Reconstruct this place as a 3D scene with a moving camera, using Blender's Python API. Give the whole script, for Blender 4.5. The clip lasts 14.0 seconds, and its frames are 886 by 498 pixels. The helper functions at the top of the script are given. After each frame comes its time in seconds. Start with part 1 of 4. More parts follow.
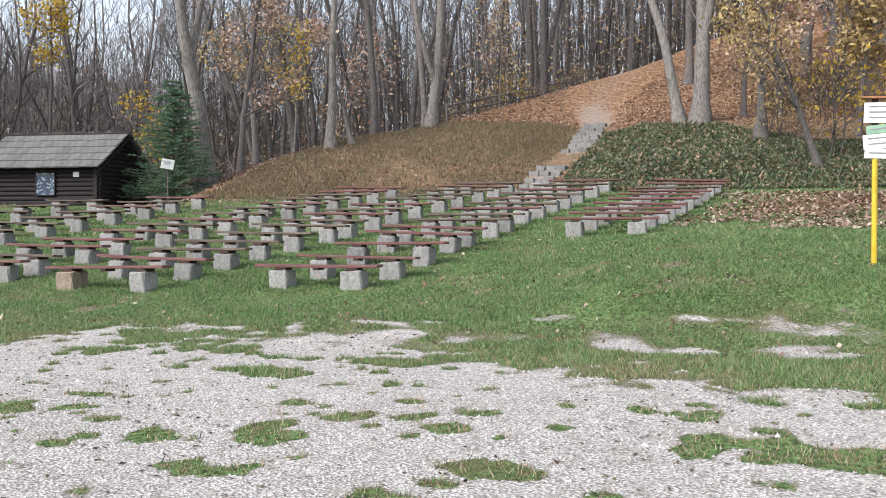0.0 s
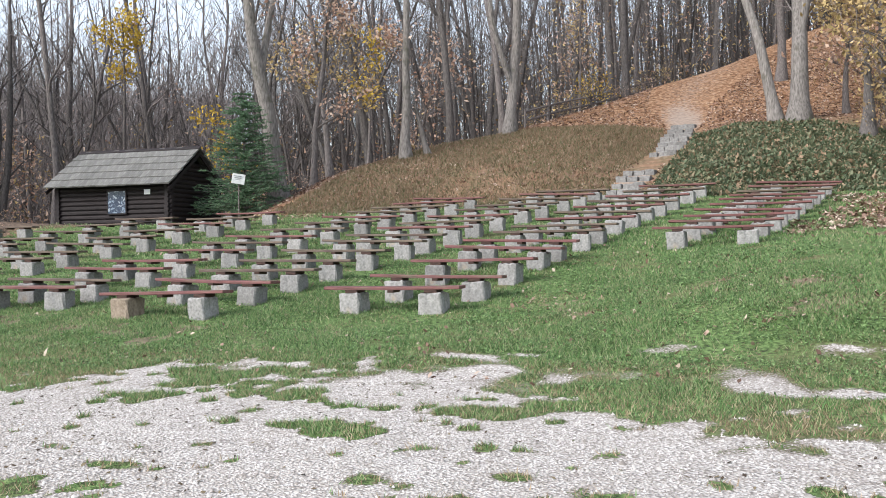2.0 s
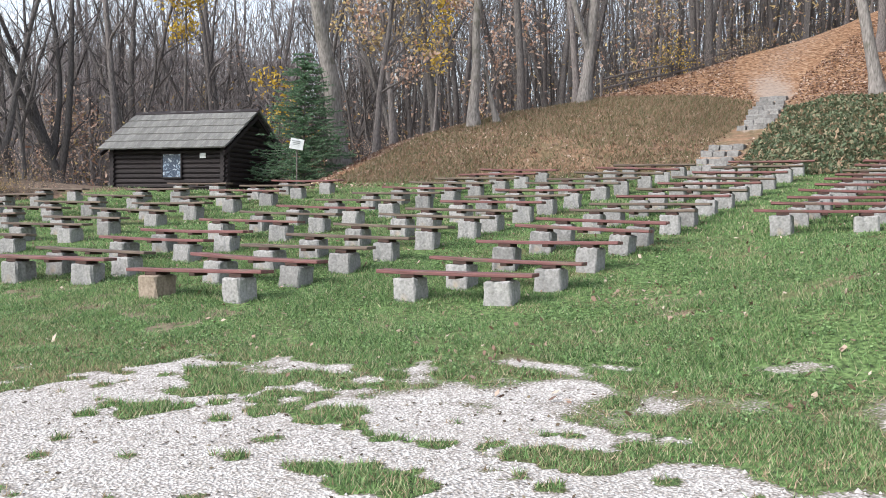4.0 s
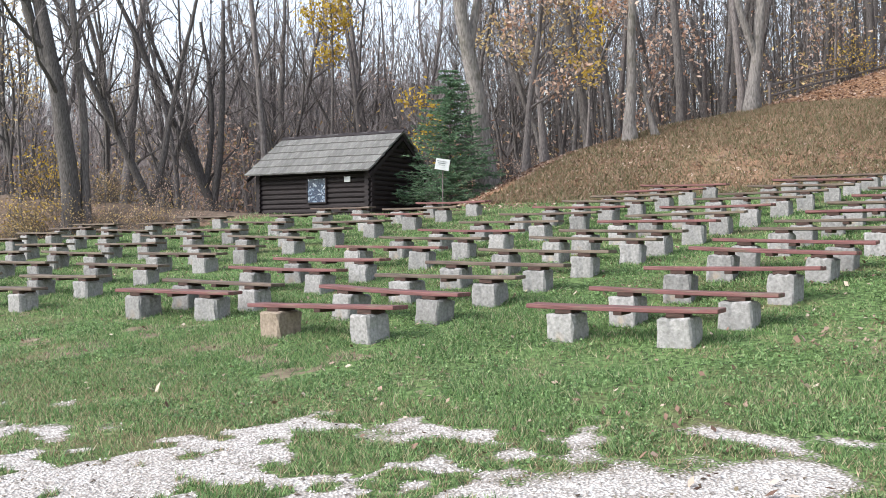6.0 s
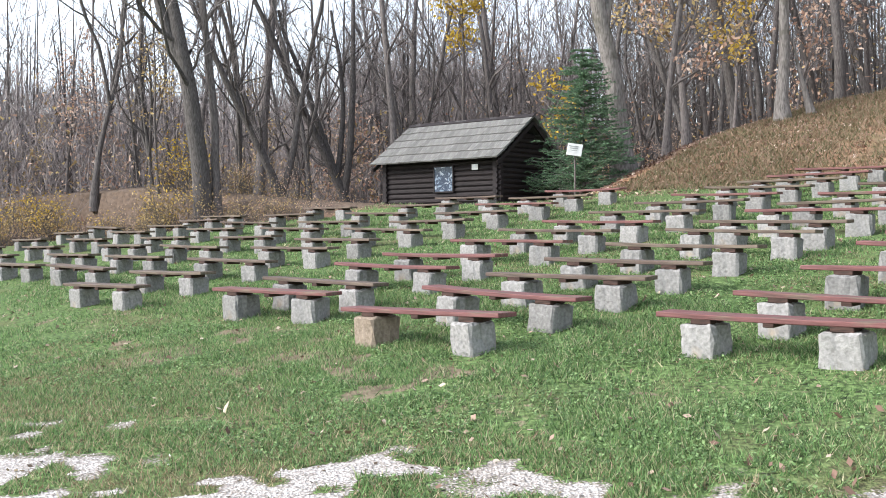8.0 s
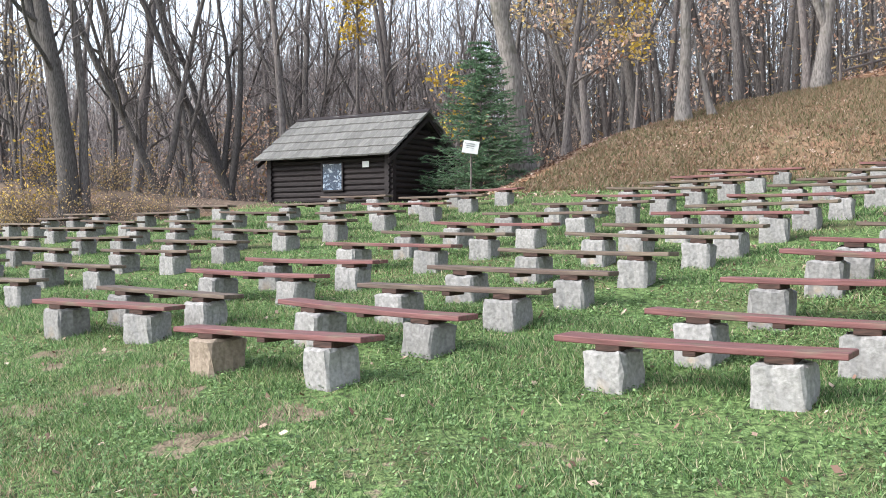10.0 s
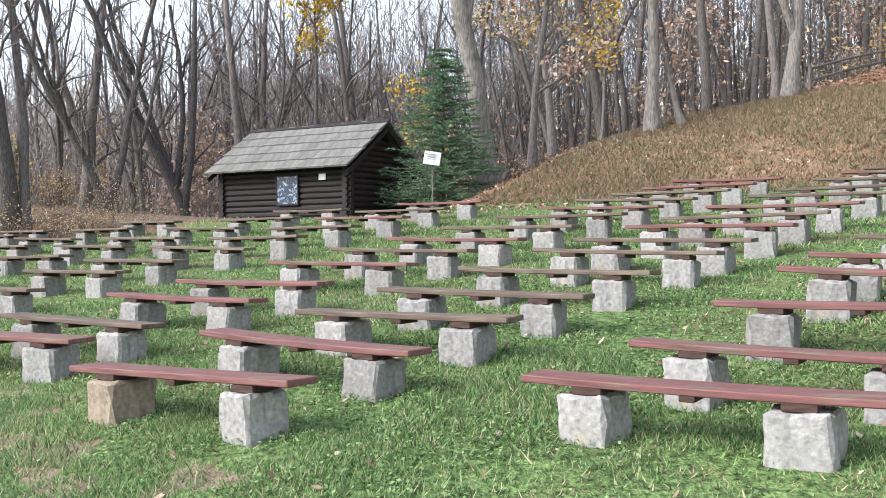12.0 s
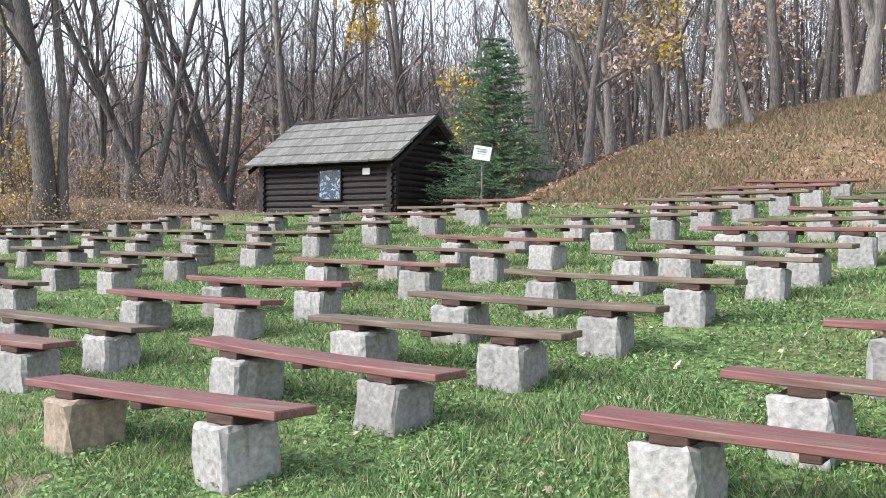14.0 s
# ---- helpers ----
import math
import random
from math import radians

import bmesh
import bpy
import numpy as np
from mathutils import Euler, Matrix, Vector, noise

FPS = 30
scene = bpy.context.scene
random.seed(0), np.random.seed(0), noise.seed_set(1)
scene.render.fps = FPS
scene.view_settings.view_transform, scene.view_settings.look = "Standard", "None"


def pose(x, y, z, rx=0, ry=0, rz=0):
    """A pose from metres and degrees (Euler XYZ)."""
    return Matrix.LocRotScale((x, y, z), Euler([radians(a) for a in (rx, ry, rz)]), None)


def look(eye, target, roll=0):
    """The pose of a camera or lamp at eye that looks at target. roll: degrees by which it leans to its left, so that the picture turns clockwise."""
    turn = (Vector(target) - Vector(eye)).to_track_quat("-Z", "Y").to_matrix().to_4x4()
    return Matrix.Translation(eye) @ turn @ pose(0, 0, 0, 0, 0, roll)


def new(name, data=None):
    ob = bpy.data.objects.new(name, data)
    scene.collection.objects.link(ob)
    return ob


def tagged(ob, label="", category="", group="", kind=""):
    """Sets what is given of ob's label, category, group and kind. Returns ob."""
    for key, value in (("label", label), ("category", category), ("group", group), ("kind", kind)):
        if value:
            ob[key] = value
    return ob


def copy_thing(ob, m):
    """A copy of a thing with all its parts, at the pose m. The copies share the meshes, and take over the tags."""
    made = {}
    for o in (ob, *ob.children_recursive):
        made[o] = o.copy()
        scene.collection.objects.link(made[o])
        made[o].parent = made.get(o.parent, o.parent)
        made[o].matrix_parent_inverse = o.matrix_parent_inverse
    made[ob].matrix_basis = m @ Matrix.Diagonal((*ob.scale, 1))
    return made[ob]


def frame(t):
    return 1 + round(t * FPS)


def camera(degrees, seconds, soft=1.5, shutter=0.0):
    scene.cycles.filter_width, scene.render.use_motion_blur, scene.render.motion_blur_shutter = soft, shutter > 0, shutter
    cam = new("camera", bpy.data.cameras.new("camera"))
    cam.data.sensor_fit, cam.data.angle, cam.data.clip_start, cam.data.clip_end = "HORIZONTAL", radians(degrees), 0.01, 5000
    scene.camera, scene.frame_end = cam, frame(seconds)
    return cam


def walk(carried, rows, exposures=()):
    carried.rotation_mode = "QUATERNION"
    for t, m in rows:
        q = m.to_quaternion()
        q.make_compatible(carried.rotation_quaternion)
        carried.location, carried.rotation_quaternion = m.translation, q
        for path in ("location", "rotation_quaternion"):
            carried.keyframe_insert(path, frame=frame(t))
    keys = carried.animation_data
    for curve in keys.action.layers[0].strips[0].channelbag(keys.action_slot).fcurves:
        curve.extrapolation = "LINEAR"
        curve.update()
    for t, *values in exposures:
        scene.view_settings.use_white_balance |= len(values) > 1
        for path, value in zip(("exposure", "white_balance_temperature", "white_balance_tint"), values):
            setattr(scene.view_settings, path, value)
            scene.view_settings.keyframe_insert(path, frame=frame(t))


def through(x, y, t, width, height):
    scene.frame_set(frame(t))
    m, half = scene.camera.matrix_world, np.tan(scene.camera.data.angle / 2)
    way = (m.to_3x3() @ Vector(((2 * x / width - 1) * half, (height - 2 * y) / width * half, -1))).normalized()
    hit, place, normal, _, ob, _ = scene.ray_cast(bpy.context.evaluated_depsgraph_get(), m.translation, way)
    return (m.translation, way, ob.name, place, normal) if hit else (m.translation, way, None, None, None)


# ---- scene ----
cam = camera(49.6, 14.0, 0.9)
PATH = [
    (0, (0.075, -0.073, 1.369), (0.922, 1.739, 1.353), 0.2),
    (0.5, (0.210, 0.274, 1.377), (1.007, 2.108, 1.343), 0.2),
    (1, (0.344, 0.769, 1.441), (1.107, 2.617, 1.428), 0.4),
    (1.5, (0.551, 1.194, 1.494), (1.287, 3.054, 1.505), -0.9),
    (2, (0.653, 1.616, 1.493), (1.353, 3.490, 1.497), -0.9),
    (2.2, (0.716, 1.805, 1.497), (1.412, 3.680, 1.490), -0.7),
    (4.3, (1.393, 3.799, 1.651), (1.912, 5.730, 1.591), 0.8),
    (4.5, (1.467, 4.003, 1.656), (1.936, 5.947, 1.603), 0.6),
    (5, (1.493, 4.471, 1.647), (1.879, 6.433, 1.625), 0.9),
    (5.5, (1.570, 4.939, 1.644), (1.909, 6.910, 1.623), 0.6),
    (6, (1.712, 5.355, 1.688), (1.975, 7.338, 1.672), -0.3),
    (6.5, (1.787, 5.741, 1.714), (1.973, 7.732, 1.661), -0.5),
    (7, (1.983, 6.063, 1.776), (2.080, 8.059, 1.734), -0.9),
    (7.2, (2.035, 6.191, 1.774), (2.082, 8.190, 1.739), -0.8),
    (9.3, (2.355, 7.942, 1.804), (2.300, 9.940, 1.744), -0.6),
    (9.5, (2.386, 8.105, 1.803), (2.386, 10.103, 1.741), -0.5),
    (10, (2.568, 8.635, 1.804), (2.741, 10.627, 1.764), -0.2),
    (10.5, (2.639, 8.964, 1.793), (2.795, 10.957, 1.766), -0.1),
    (11, (2.645, 9.258, 1.841), (2.864, 11.247, 1.836), -0.1),
    (11.5, (2.750, 9.646, 1.817), (2.995, 11.631, 1.821), -0.6),
    (12, (2.830, 9.935, 1.833), (3.073, 11.920, 1.822), -0.6),
    (12.5, (2.915, 10.342, 1.819), (3.202, 12.322, 1.808), 0.6),
    (13, (2.964, 10.595, 1.797), (3.289, 12.568, 1.794), 0.8),
    (13.5, (3.067, 10.992, 1.814), (3.289, 12.978, 1.821), 0.6),
    (14, (3.073, 11.395, 1.798), (3.210, 13.390, 1.790), 0.7),
]
walk(cam, [(t, look(eye, target, roll)) for t, eye, target, roll in PATH],
     exposures=[(0, 1.22), (2, 1.33), (5, 1.5), (9.5, 1.72), (14, 1.78)])

# ---- world, sun, exposure ----
SUN_ELEVATION, SUN_TURN = radians(38), radians(255)
world = bpy.data.worlds.new("overcast")
scene.world = world
world.use_nodes = True
wn = world.node_tree
wn.nodes.clear()
sky = wn.nodes.new("ShaderNodeTexSky")
sky.sky_type, sky.sun_disc = "NISHITA", False
sky.sun_elevation, sky.sun_rotation = SUN_ELEVATION, SUN_TURN
sky.air_density, sky.dust_density, sky.ozone_density = 1.0, 1.2, 1.0
pale = wn.nodes.new("ShaderNodeHueSaturation")
pale.inputs["Saturation"].default_value = 0.5
back = wn.nodes.new("ShaderNodeBackground")
back.inputs["Strength"].default_value = 0.125
wout = wn.nodes.new("ShaderNodeOutputWorld")
wn.links.new(sky.outputs[0], pale.inputs["Color"])
wn.links.new(pale.outputs[0], back.inputs["Color"])
wn.links.new(back.outputs[0], wout.inputs["Surface"])
sun = new("sun", bpy.data.lights.new("sun", "SUN"))
sun.data.energy, sun.data.angle, sun.data.color = 1.5, radians(28), (1.0, 0.985, 0.96)
sun.matrix_world = pose(0, 0, 30, 90 - math.degrees(SUN_ELEVATION), 0, -75)

# ---- the plan: u runs along the benches, v uphill across them ----
AXIS = radians(-43)
CU, SU = math.cos(AXIS), math.sin(AXIS)
DRAW = random.Random(11)
RNG = np.random.default_rng(5)


def to_uv(x, y):
    return x * CU + y * SU, -x * SU + y * CU


def to_xy(u, v):
    return u * CU - v * SU, u * SU + v * CU


def sp(x, w):
    return w * np.logaddexp(0, np.asarray(x, float) / w)


def smooth(a, b, x):
    t = np.clip((np.asarray(x, float) - a) / (b - a), 0, 1)
    return t * t * (3 - 2 * t)


LATTICE = RNG.random((256, 256))


def fbm(x, y, size, octaves=3, shift=0):
    """Soft noise from 0 to 1, with features of that size in metres."""
    x, y = np.asarray(x, float), np.asarray(y, float)
    total, weight, amp = 0, 0, 1.0
    for k in range(octaves):
        p, q = x / size + 17.3 * k + shift, y / size + 9.1 * k + 3 * shift
        i, j = np.floor(p).astype(int), np.floor(q).astype(int)
        a, b = p - i, q - j
        a, b = a * a * (3 - 2 * a), b * b * (3 - 2 * b)
        n = (LATTICE[i % 256, j % 256] * (1 - a) * (1 - b) + LATTICE[(i + 1) % 256, j % 256] * a * (1 - b)
             + LATTICE[i % 256, (j + 1) % 256] * (1 - a) * b + LATTICE[(i + 1) % 256, (j + 1) % 256] * a * b)
        total, weight, amp, size = total + amp * n, weight + amp, amp * 0.5, size * 0.5
    return total / weight


def last_row(u):
    """The v of the rearmost row of benches."""
    return np.interp(u, [-40, -32.3, -29.7, -26, -21.2, -17.3, -8, 0], [17.6, 21.8, 23.5, 25.1, 26.5, 27.1, 30.4, 29.9])


def left_of_crest(u, v):
    """How far a place lies beyond the hill's crest, on the forest's side."""
    return np.interp(v, [20, 29, 36, 40, 43.4, 47, 61, 80], [-18.2, -18.6, -18.8, -17.6, -14.9, -12.9, -5.5, 3]) - u


def ground_z(x, y):
    x, y = np.asarray(x, float), np.asarray(y, float)
    u, v = to_uv(x, y)
    foot = last_row(u)
    p = -0.16 + 0.03 * np.clip(v, -40, 200) + 0.1152 * sp(np.clip(v, -50, foot) - 11.37, 0.7) - 0.03 * np.clip(v - foot, 0, 500)
    p = p + 0.3 * smooth(12.0, 14.2, v) * (1 - smooth(16, 24, v)) * smooth(-4.5, -0.5, u)
    p = p - 0.09 * smooth(-9, -7.6, u) * (1 - smooth(-4.6, -3, u)) * smooth(12.4, 13.8, v) * (1 - smooth(16, 18.5, v))
    hill = p + 0.30 * sp(np.clip(v, 0, 78) - foot - 0.9, 0.5) + 0.06 * sp(np.clip(v, 0, 78) - 46, 2) + 0.3 * (fbm(x, y, 6, 3) - 0.5) * smooth(31, 35, v)
    lane = np.abs(u + 6.75)
    hill = hill + 0.35 * smooth(31.5, 34, v) * (1 - smooth(41, 45, v)) * smooth(0.7, 2.6, lane) * (1 - smooth(5, 9, lane))
    beyond = left_of_crest(u, v)
    hill = hill - 0.5 * sp(beyond - 0.4, 0.5) * smooth(27.5, 30.5, v)
    low = np.minimum(p, 2.5) - 0.7 * smooth(0.8, 2.4, v - foot) * smooth(-17.5, -20, u)
    z = np.where(v > 26.5, np.maximum(hill, low), p)
    z = np.where(u < -18, np.where(v - foot > 0.5, np.minimum(z, np.maximum(low, hill)), z), z)
    far = np.hypot(x - 5, y - 20)
    z = z + 0.16 * sp(far - 72, 6) * smooth(-24, -50, u) * (1 - smooth(300, 900, far)) + 0.04 * (fbm(x, y, 1.3, 3, 5) - 0.5) + 0.06 * (fbm(x, y, 4, 2, 9) - 0.5) * smooth(8, 14, v)
    return z


def seat_z(x, y):
    return -1.058 + 0.0999 * x + 0.1054 * y


# grass patches within the gravel: place, and reach along u and v
PATCHES = [(-2.85, 6.85, 0.75, 0.4), (-3.8, 5.8, 0.32, 0.25), (-5.3, 6.3, 0.5, 0.3), (-0.75, 7.6, 0.7, 0.35), (0.3, 6.5, 0.9, 0.5), (-5.4, 9.5, 0.9, 0.3), (-4.3, 9.2, 0.7, 0.3),
           (-2.1, 8.8, 0.2, 0.15), (-1.5, 9.0, 0.3, 0.15), (-2.0, 6.5, 0.25, 0.2), (-1.4, 5.5, 0.4, 0.25), (-5.2, 6.9, 0.3, 0.2), (-6.5, 10.1, 0.5, 0.2), (-5.4, 9.7, 0.3, 0.2), (-4.4, 11.2, 1.0, 0.6)]


def small_tufts():
    """A map of many small tufts over the gravel, denser towards the meadow."""
    r = random.Random(29)
    uu, vv = np.meshgrid(np.arange(-14, 5, 0.03), np.arange(-1.5, 13, 0.03))
    field = np.zeros_like(uu)
    for _ in range(800):
        a = r.uniform(-13.5, 4.5)
        v = 11.9 - 12.5 * r.random() ** 2.0
        size = r.uniform(0.05, 0.15) * (1.3 if r.random() < 0.15 else 1)
        wide = r.uniform(0.8, 1.8)
        i, j = int((a + 14) / 0.03), int((v + 1.5) / 0.03)
        s = (slice(max(j - 16, 0), j + 17), slice(max(i - 16, 0), i + 17))
        field[s] = np.maximum(field[s], np.exp(-((uu[s] - a) / (size * wide)) ** 2 - ((vv[s] - v) / size) ** 2))
    return field


TUFTS = small_tufts()


def tuft_at(u, v):
    i = np.clip(((np.asarray(u) + 14) / 0.03).astype(int), 0, TUFTS.shape[1] - 1)
    j = np.clip(((np.asarray(v) + 1.5) / 0.03).astype(int), 0, TUFTS.shape[0] - 1)
    return np.where((u > -14) & (u < 4.9) & (v > -1.5) & (v < 12.9), TUFTS[j, i], 0)


def gravel_field(x, y):
    """Above 0: bare gravel. Below: grass."""
    u, v = to_uv(x, y)
    edge = np.interp(u, [-14, -11, -9, -8.5, -7, -5.4, -4.4, -3.5, -0.8, 0.8, 8], [9.2, 9.9, 10.2, 10.7, 10.95, 11.3, 11.2, 10.4, 9.4, 8.8, 5.0])
    d = (edge - v) * 0.8 + 1.9 * (fbm(x, y, 1.3, 3, 2) - 0.46)
    rag = fbm(x, y, 0.22, 2, 3) - 0.5
    tuft = (fbm(x, y, 0.6, 3, 7) + 0.45 * rag - 0.56) * 6.0 * smooth(0.36, 0.60, fbm(x, y, 2.6, 2, 21))
    d = np.clip(d + 1.5 * rag, -1, 1) - np.clip(tuft, 0, 3) * 2.2
    for a, c, ra, rc in PATCHES:
        e = np.hypot((u - a) / ra, (v - c) / rc) * 1.7
        d = np.minimum(d, np.where(e < 1.6, (e - 0.8) * 0.8 + 6.5 * rag + 2.8 * (fbm(x, y, 0.45, 2, 33) - 0.45), d))
    d = d - 1.9 * tuft_at(u, v) * (0.75 + 1.6 * rag)
    streak = np.interp(u, [-6, -4, 0, 3], [11.6, 12.0, 12.7, 12.9])
    far_patch = (fbm(x + 1.6 * (v - 11), y, 1.2, 3, 31) - 0.56) * 5 - 2.2 * np.abs(v - streak)
    mid_patch = (fbm(x, y, 1.1, 3, 35) - 0.62) * 5 - 0.9 * np.clip(np.abs(v - streak + 1.3) - 0.7, 0, 9)
    return np.maximum(d, np.where((u > -6) & (u < 4), np.maximum(far_patch, mid_patch), -1))


def worn_field(x, y):
    """Near 1: trodden soil showing through the grass."""
    u, v = to_uv(x, y)
    spots = smooth(0.58, 0.72, fbm(x, y, 0.7, 4, 71)) * (0.35 + 0.65 * smooth(10.5, 11.5, v) * (1 - smooth(13.3, 14.2, v)) * (1 - smooth(-9, -6.5, u)))
    for a, c, ra, rc in ((-11.3, 12.9, 0.9, 0.4), (-10.2, 12.6, 0.6, 0.25), (-13.4, 13.6, 0.7, 0.3)):
        spots = np.maximum(spots, 1 - smooth(0.5, 1.1, np.hypot((u - a) / ra, (v - c) / rc) + 1.1 * (fbm(x, y, 0.3, 2, 73) - 0.5)))
    return spots


def path_field(u, v):
    """Above 0: the trodden path and the steps."""
    mid = np.interp(v, [31, 34, 36.5, 39, 44, 48, 54, 64, 80], [-7.0, -7.0, -6.95, -6.6, -6.75, -7.6, -7.6, -6.8, -4.0])
    half = np.interp(v, [31, 42, 45, 50, 60], [0.6, 0.65, 1.2, 2.4, 4.0])
    return 1 - np.abs(u - mid) / half


# ---- materials ----
def nodes(name, rough=0.8, metal=0.0, spec=0.3):
    m = bpy.data.materials.new(name)
    m.use_nodes = True
    nt = m.node_tree
    bsdf = nt.nodes["Principled BSDF"]
    bsdf.inputs["Roughness"].default_value = rough
    bsdf.inputs["Metallic"].default_value = metal
    bsdf.inputs["Specular IOR Level"].default_value = spec
    return m, nt, bsdf


def tex(nt, scale, detail=4, kind="Object", stretch=(1, 1, 1), dist=0.0):
    co = nt.nodes.new("ShaderNodeTexCoord")
    mp = nt.nodes.new("ShaderNodeMapping")
    mp.inputs["Scale"].default_value = stretch
    n = nt.nodes.new("ShaderNodeTexNoise")
    n.inputs["Scale"].default_value, n.inputs["Detail"].default_value, n.inputs["Distortion"].default_value = scale, detail, dist
    nt.links.new(co.outputs[kind], mp.inputs["Vector"])
    nt.links.new(mp.outputs[0], n.inputs["Vector"])
    return n.outputs["Fac"]


def ramp(nt, fac, stops):
    r = nt.nodes.new("ShaderNodeValToRGB")
    e = r.color_ramp.elements
    while len(e) < len(stops):
        e.new(0.5)
    for el, (p, c) in zip(e, stops):
        el.position, el.color = p, (*c, 1)
    nt.links.new(fac, r.inputs["Fac"])
    return r.outputs["Color"]


def mix(nt, fac, a, b, mode="MIX"):
    m = nt.nodes.new("ShaderNodeMix")
    m.data_type, m.blend_type = "RGBA", mode
    for s, v in ((m.inputs[0], fac), (m.inputs[6], a), (m.inputs[7], b)):
        if isinstance(v, (int, float)):
            s.default_value = v
        elif isinstance(v, tuple):
            s.default_value = (*v, 1)
        else:
            nt.links.new(v, s)
    return m.outputs[2]


def calc(nt, op, a, b=0.0, clamp=False):
    m = nt.nodes.new("ShaderNodeMath")
    m.operation, m.use_clamp = op, clamp
    for s, v in ((m.inputs[0], a), (m.inputs[1], b)):
        if isinstance(v, (int, float)):
            s.default_value = v
        else:
            nt.links.new(v, s)
    return m.outputs[0]


def attr(nt, name):
    a = nt.nodes.new("ShaderNodeAttribute")
    a.attribute_name = name
    return a.outputs["Fac"]


def bump(nt, bsdf, fac, strength, dist=0.02):
    b = nt.nodes.new("ShaderNodeBump")
    b.inputs["Strength"].default_value, b.inputs["Distance"].default_value = strength, dist
    nt.links.new(fac, b.inputs["Height"])
    nt.links.new(b.outputs[0], bsdf.inputs["Normal"])


def per_object(nt):
    return nt.nodes.new("ShaderNodeObjectInfo").outputs["Random"]


def per_island(nt):
    return nt.nodes.new("ShaderNodeNewGeometry").outputs["Random Per Island"]


def simple(name, dark, light, scale, rough=0.8, stretch=(1, 1, 1), relief=0.3, vary=0.0, metal=0.0, spec=0.3, second=None, dist=0.01):
    m, nt, b = nodes(name, rough, metal, spec)
    n = tex(nt, scale, 6, "Object", stretch)
    col = ramp(nt, n, [(0.3, dark), (0.7, light)])
    if second:
        big = tex(nt, second[1], 3, "Object")
        col = mix(nt, ramp(nt, big, [(second[2], (0, 0, 0)), (second[2] + 0.12, (1, 1, 1))]), col, second[0])
    if vary:
        k = calc(nt, "ADD", calc(nt, "MULTIPLY", per_object(nt), vary), 1 - vary / 2)
        col = mix(nt, 1.0, col, k, "MULTIPLY")
    nt.links.new(col, b.inputs["Base Color"])
    if relief:
        bump(nt, b, n, relief, dist)
    return m


def leafy(name, stops, rough=0.7, through=0.25):
    """Leaves and blades: each piece takes its own colour."""
    m, nt, b = nodes(name, rough, 0, 0.25)
    col = ramp(nt, per_island(nt), stops)
    nt.links.new(col, b.inputs["Base Color"])
    if through:
        tr = nt.nodes.new("ShaderNodeBsdfTranslucent")
        mx = nt.nodes.new("ShaderNodeMixShader")
        mx.inputs[0].default_value = through
        nt.links.new(col, tr.inputs["Color"])
        nt.links.new(b.outputs[0], mx.inputs[1])
        nt.links.new(tr.outputs[0], mx.inputs[2])
        nt.links.new(mx.outputs[0], nt.nodes["Material Output"].inputs["Surface"])
    return m


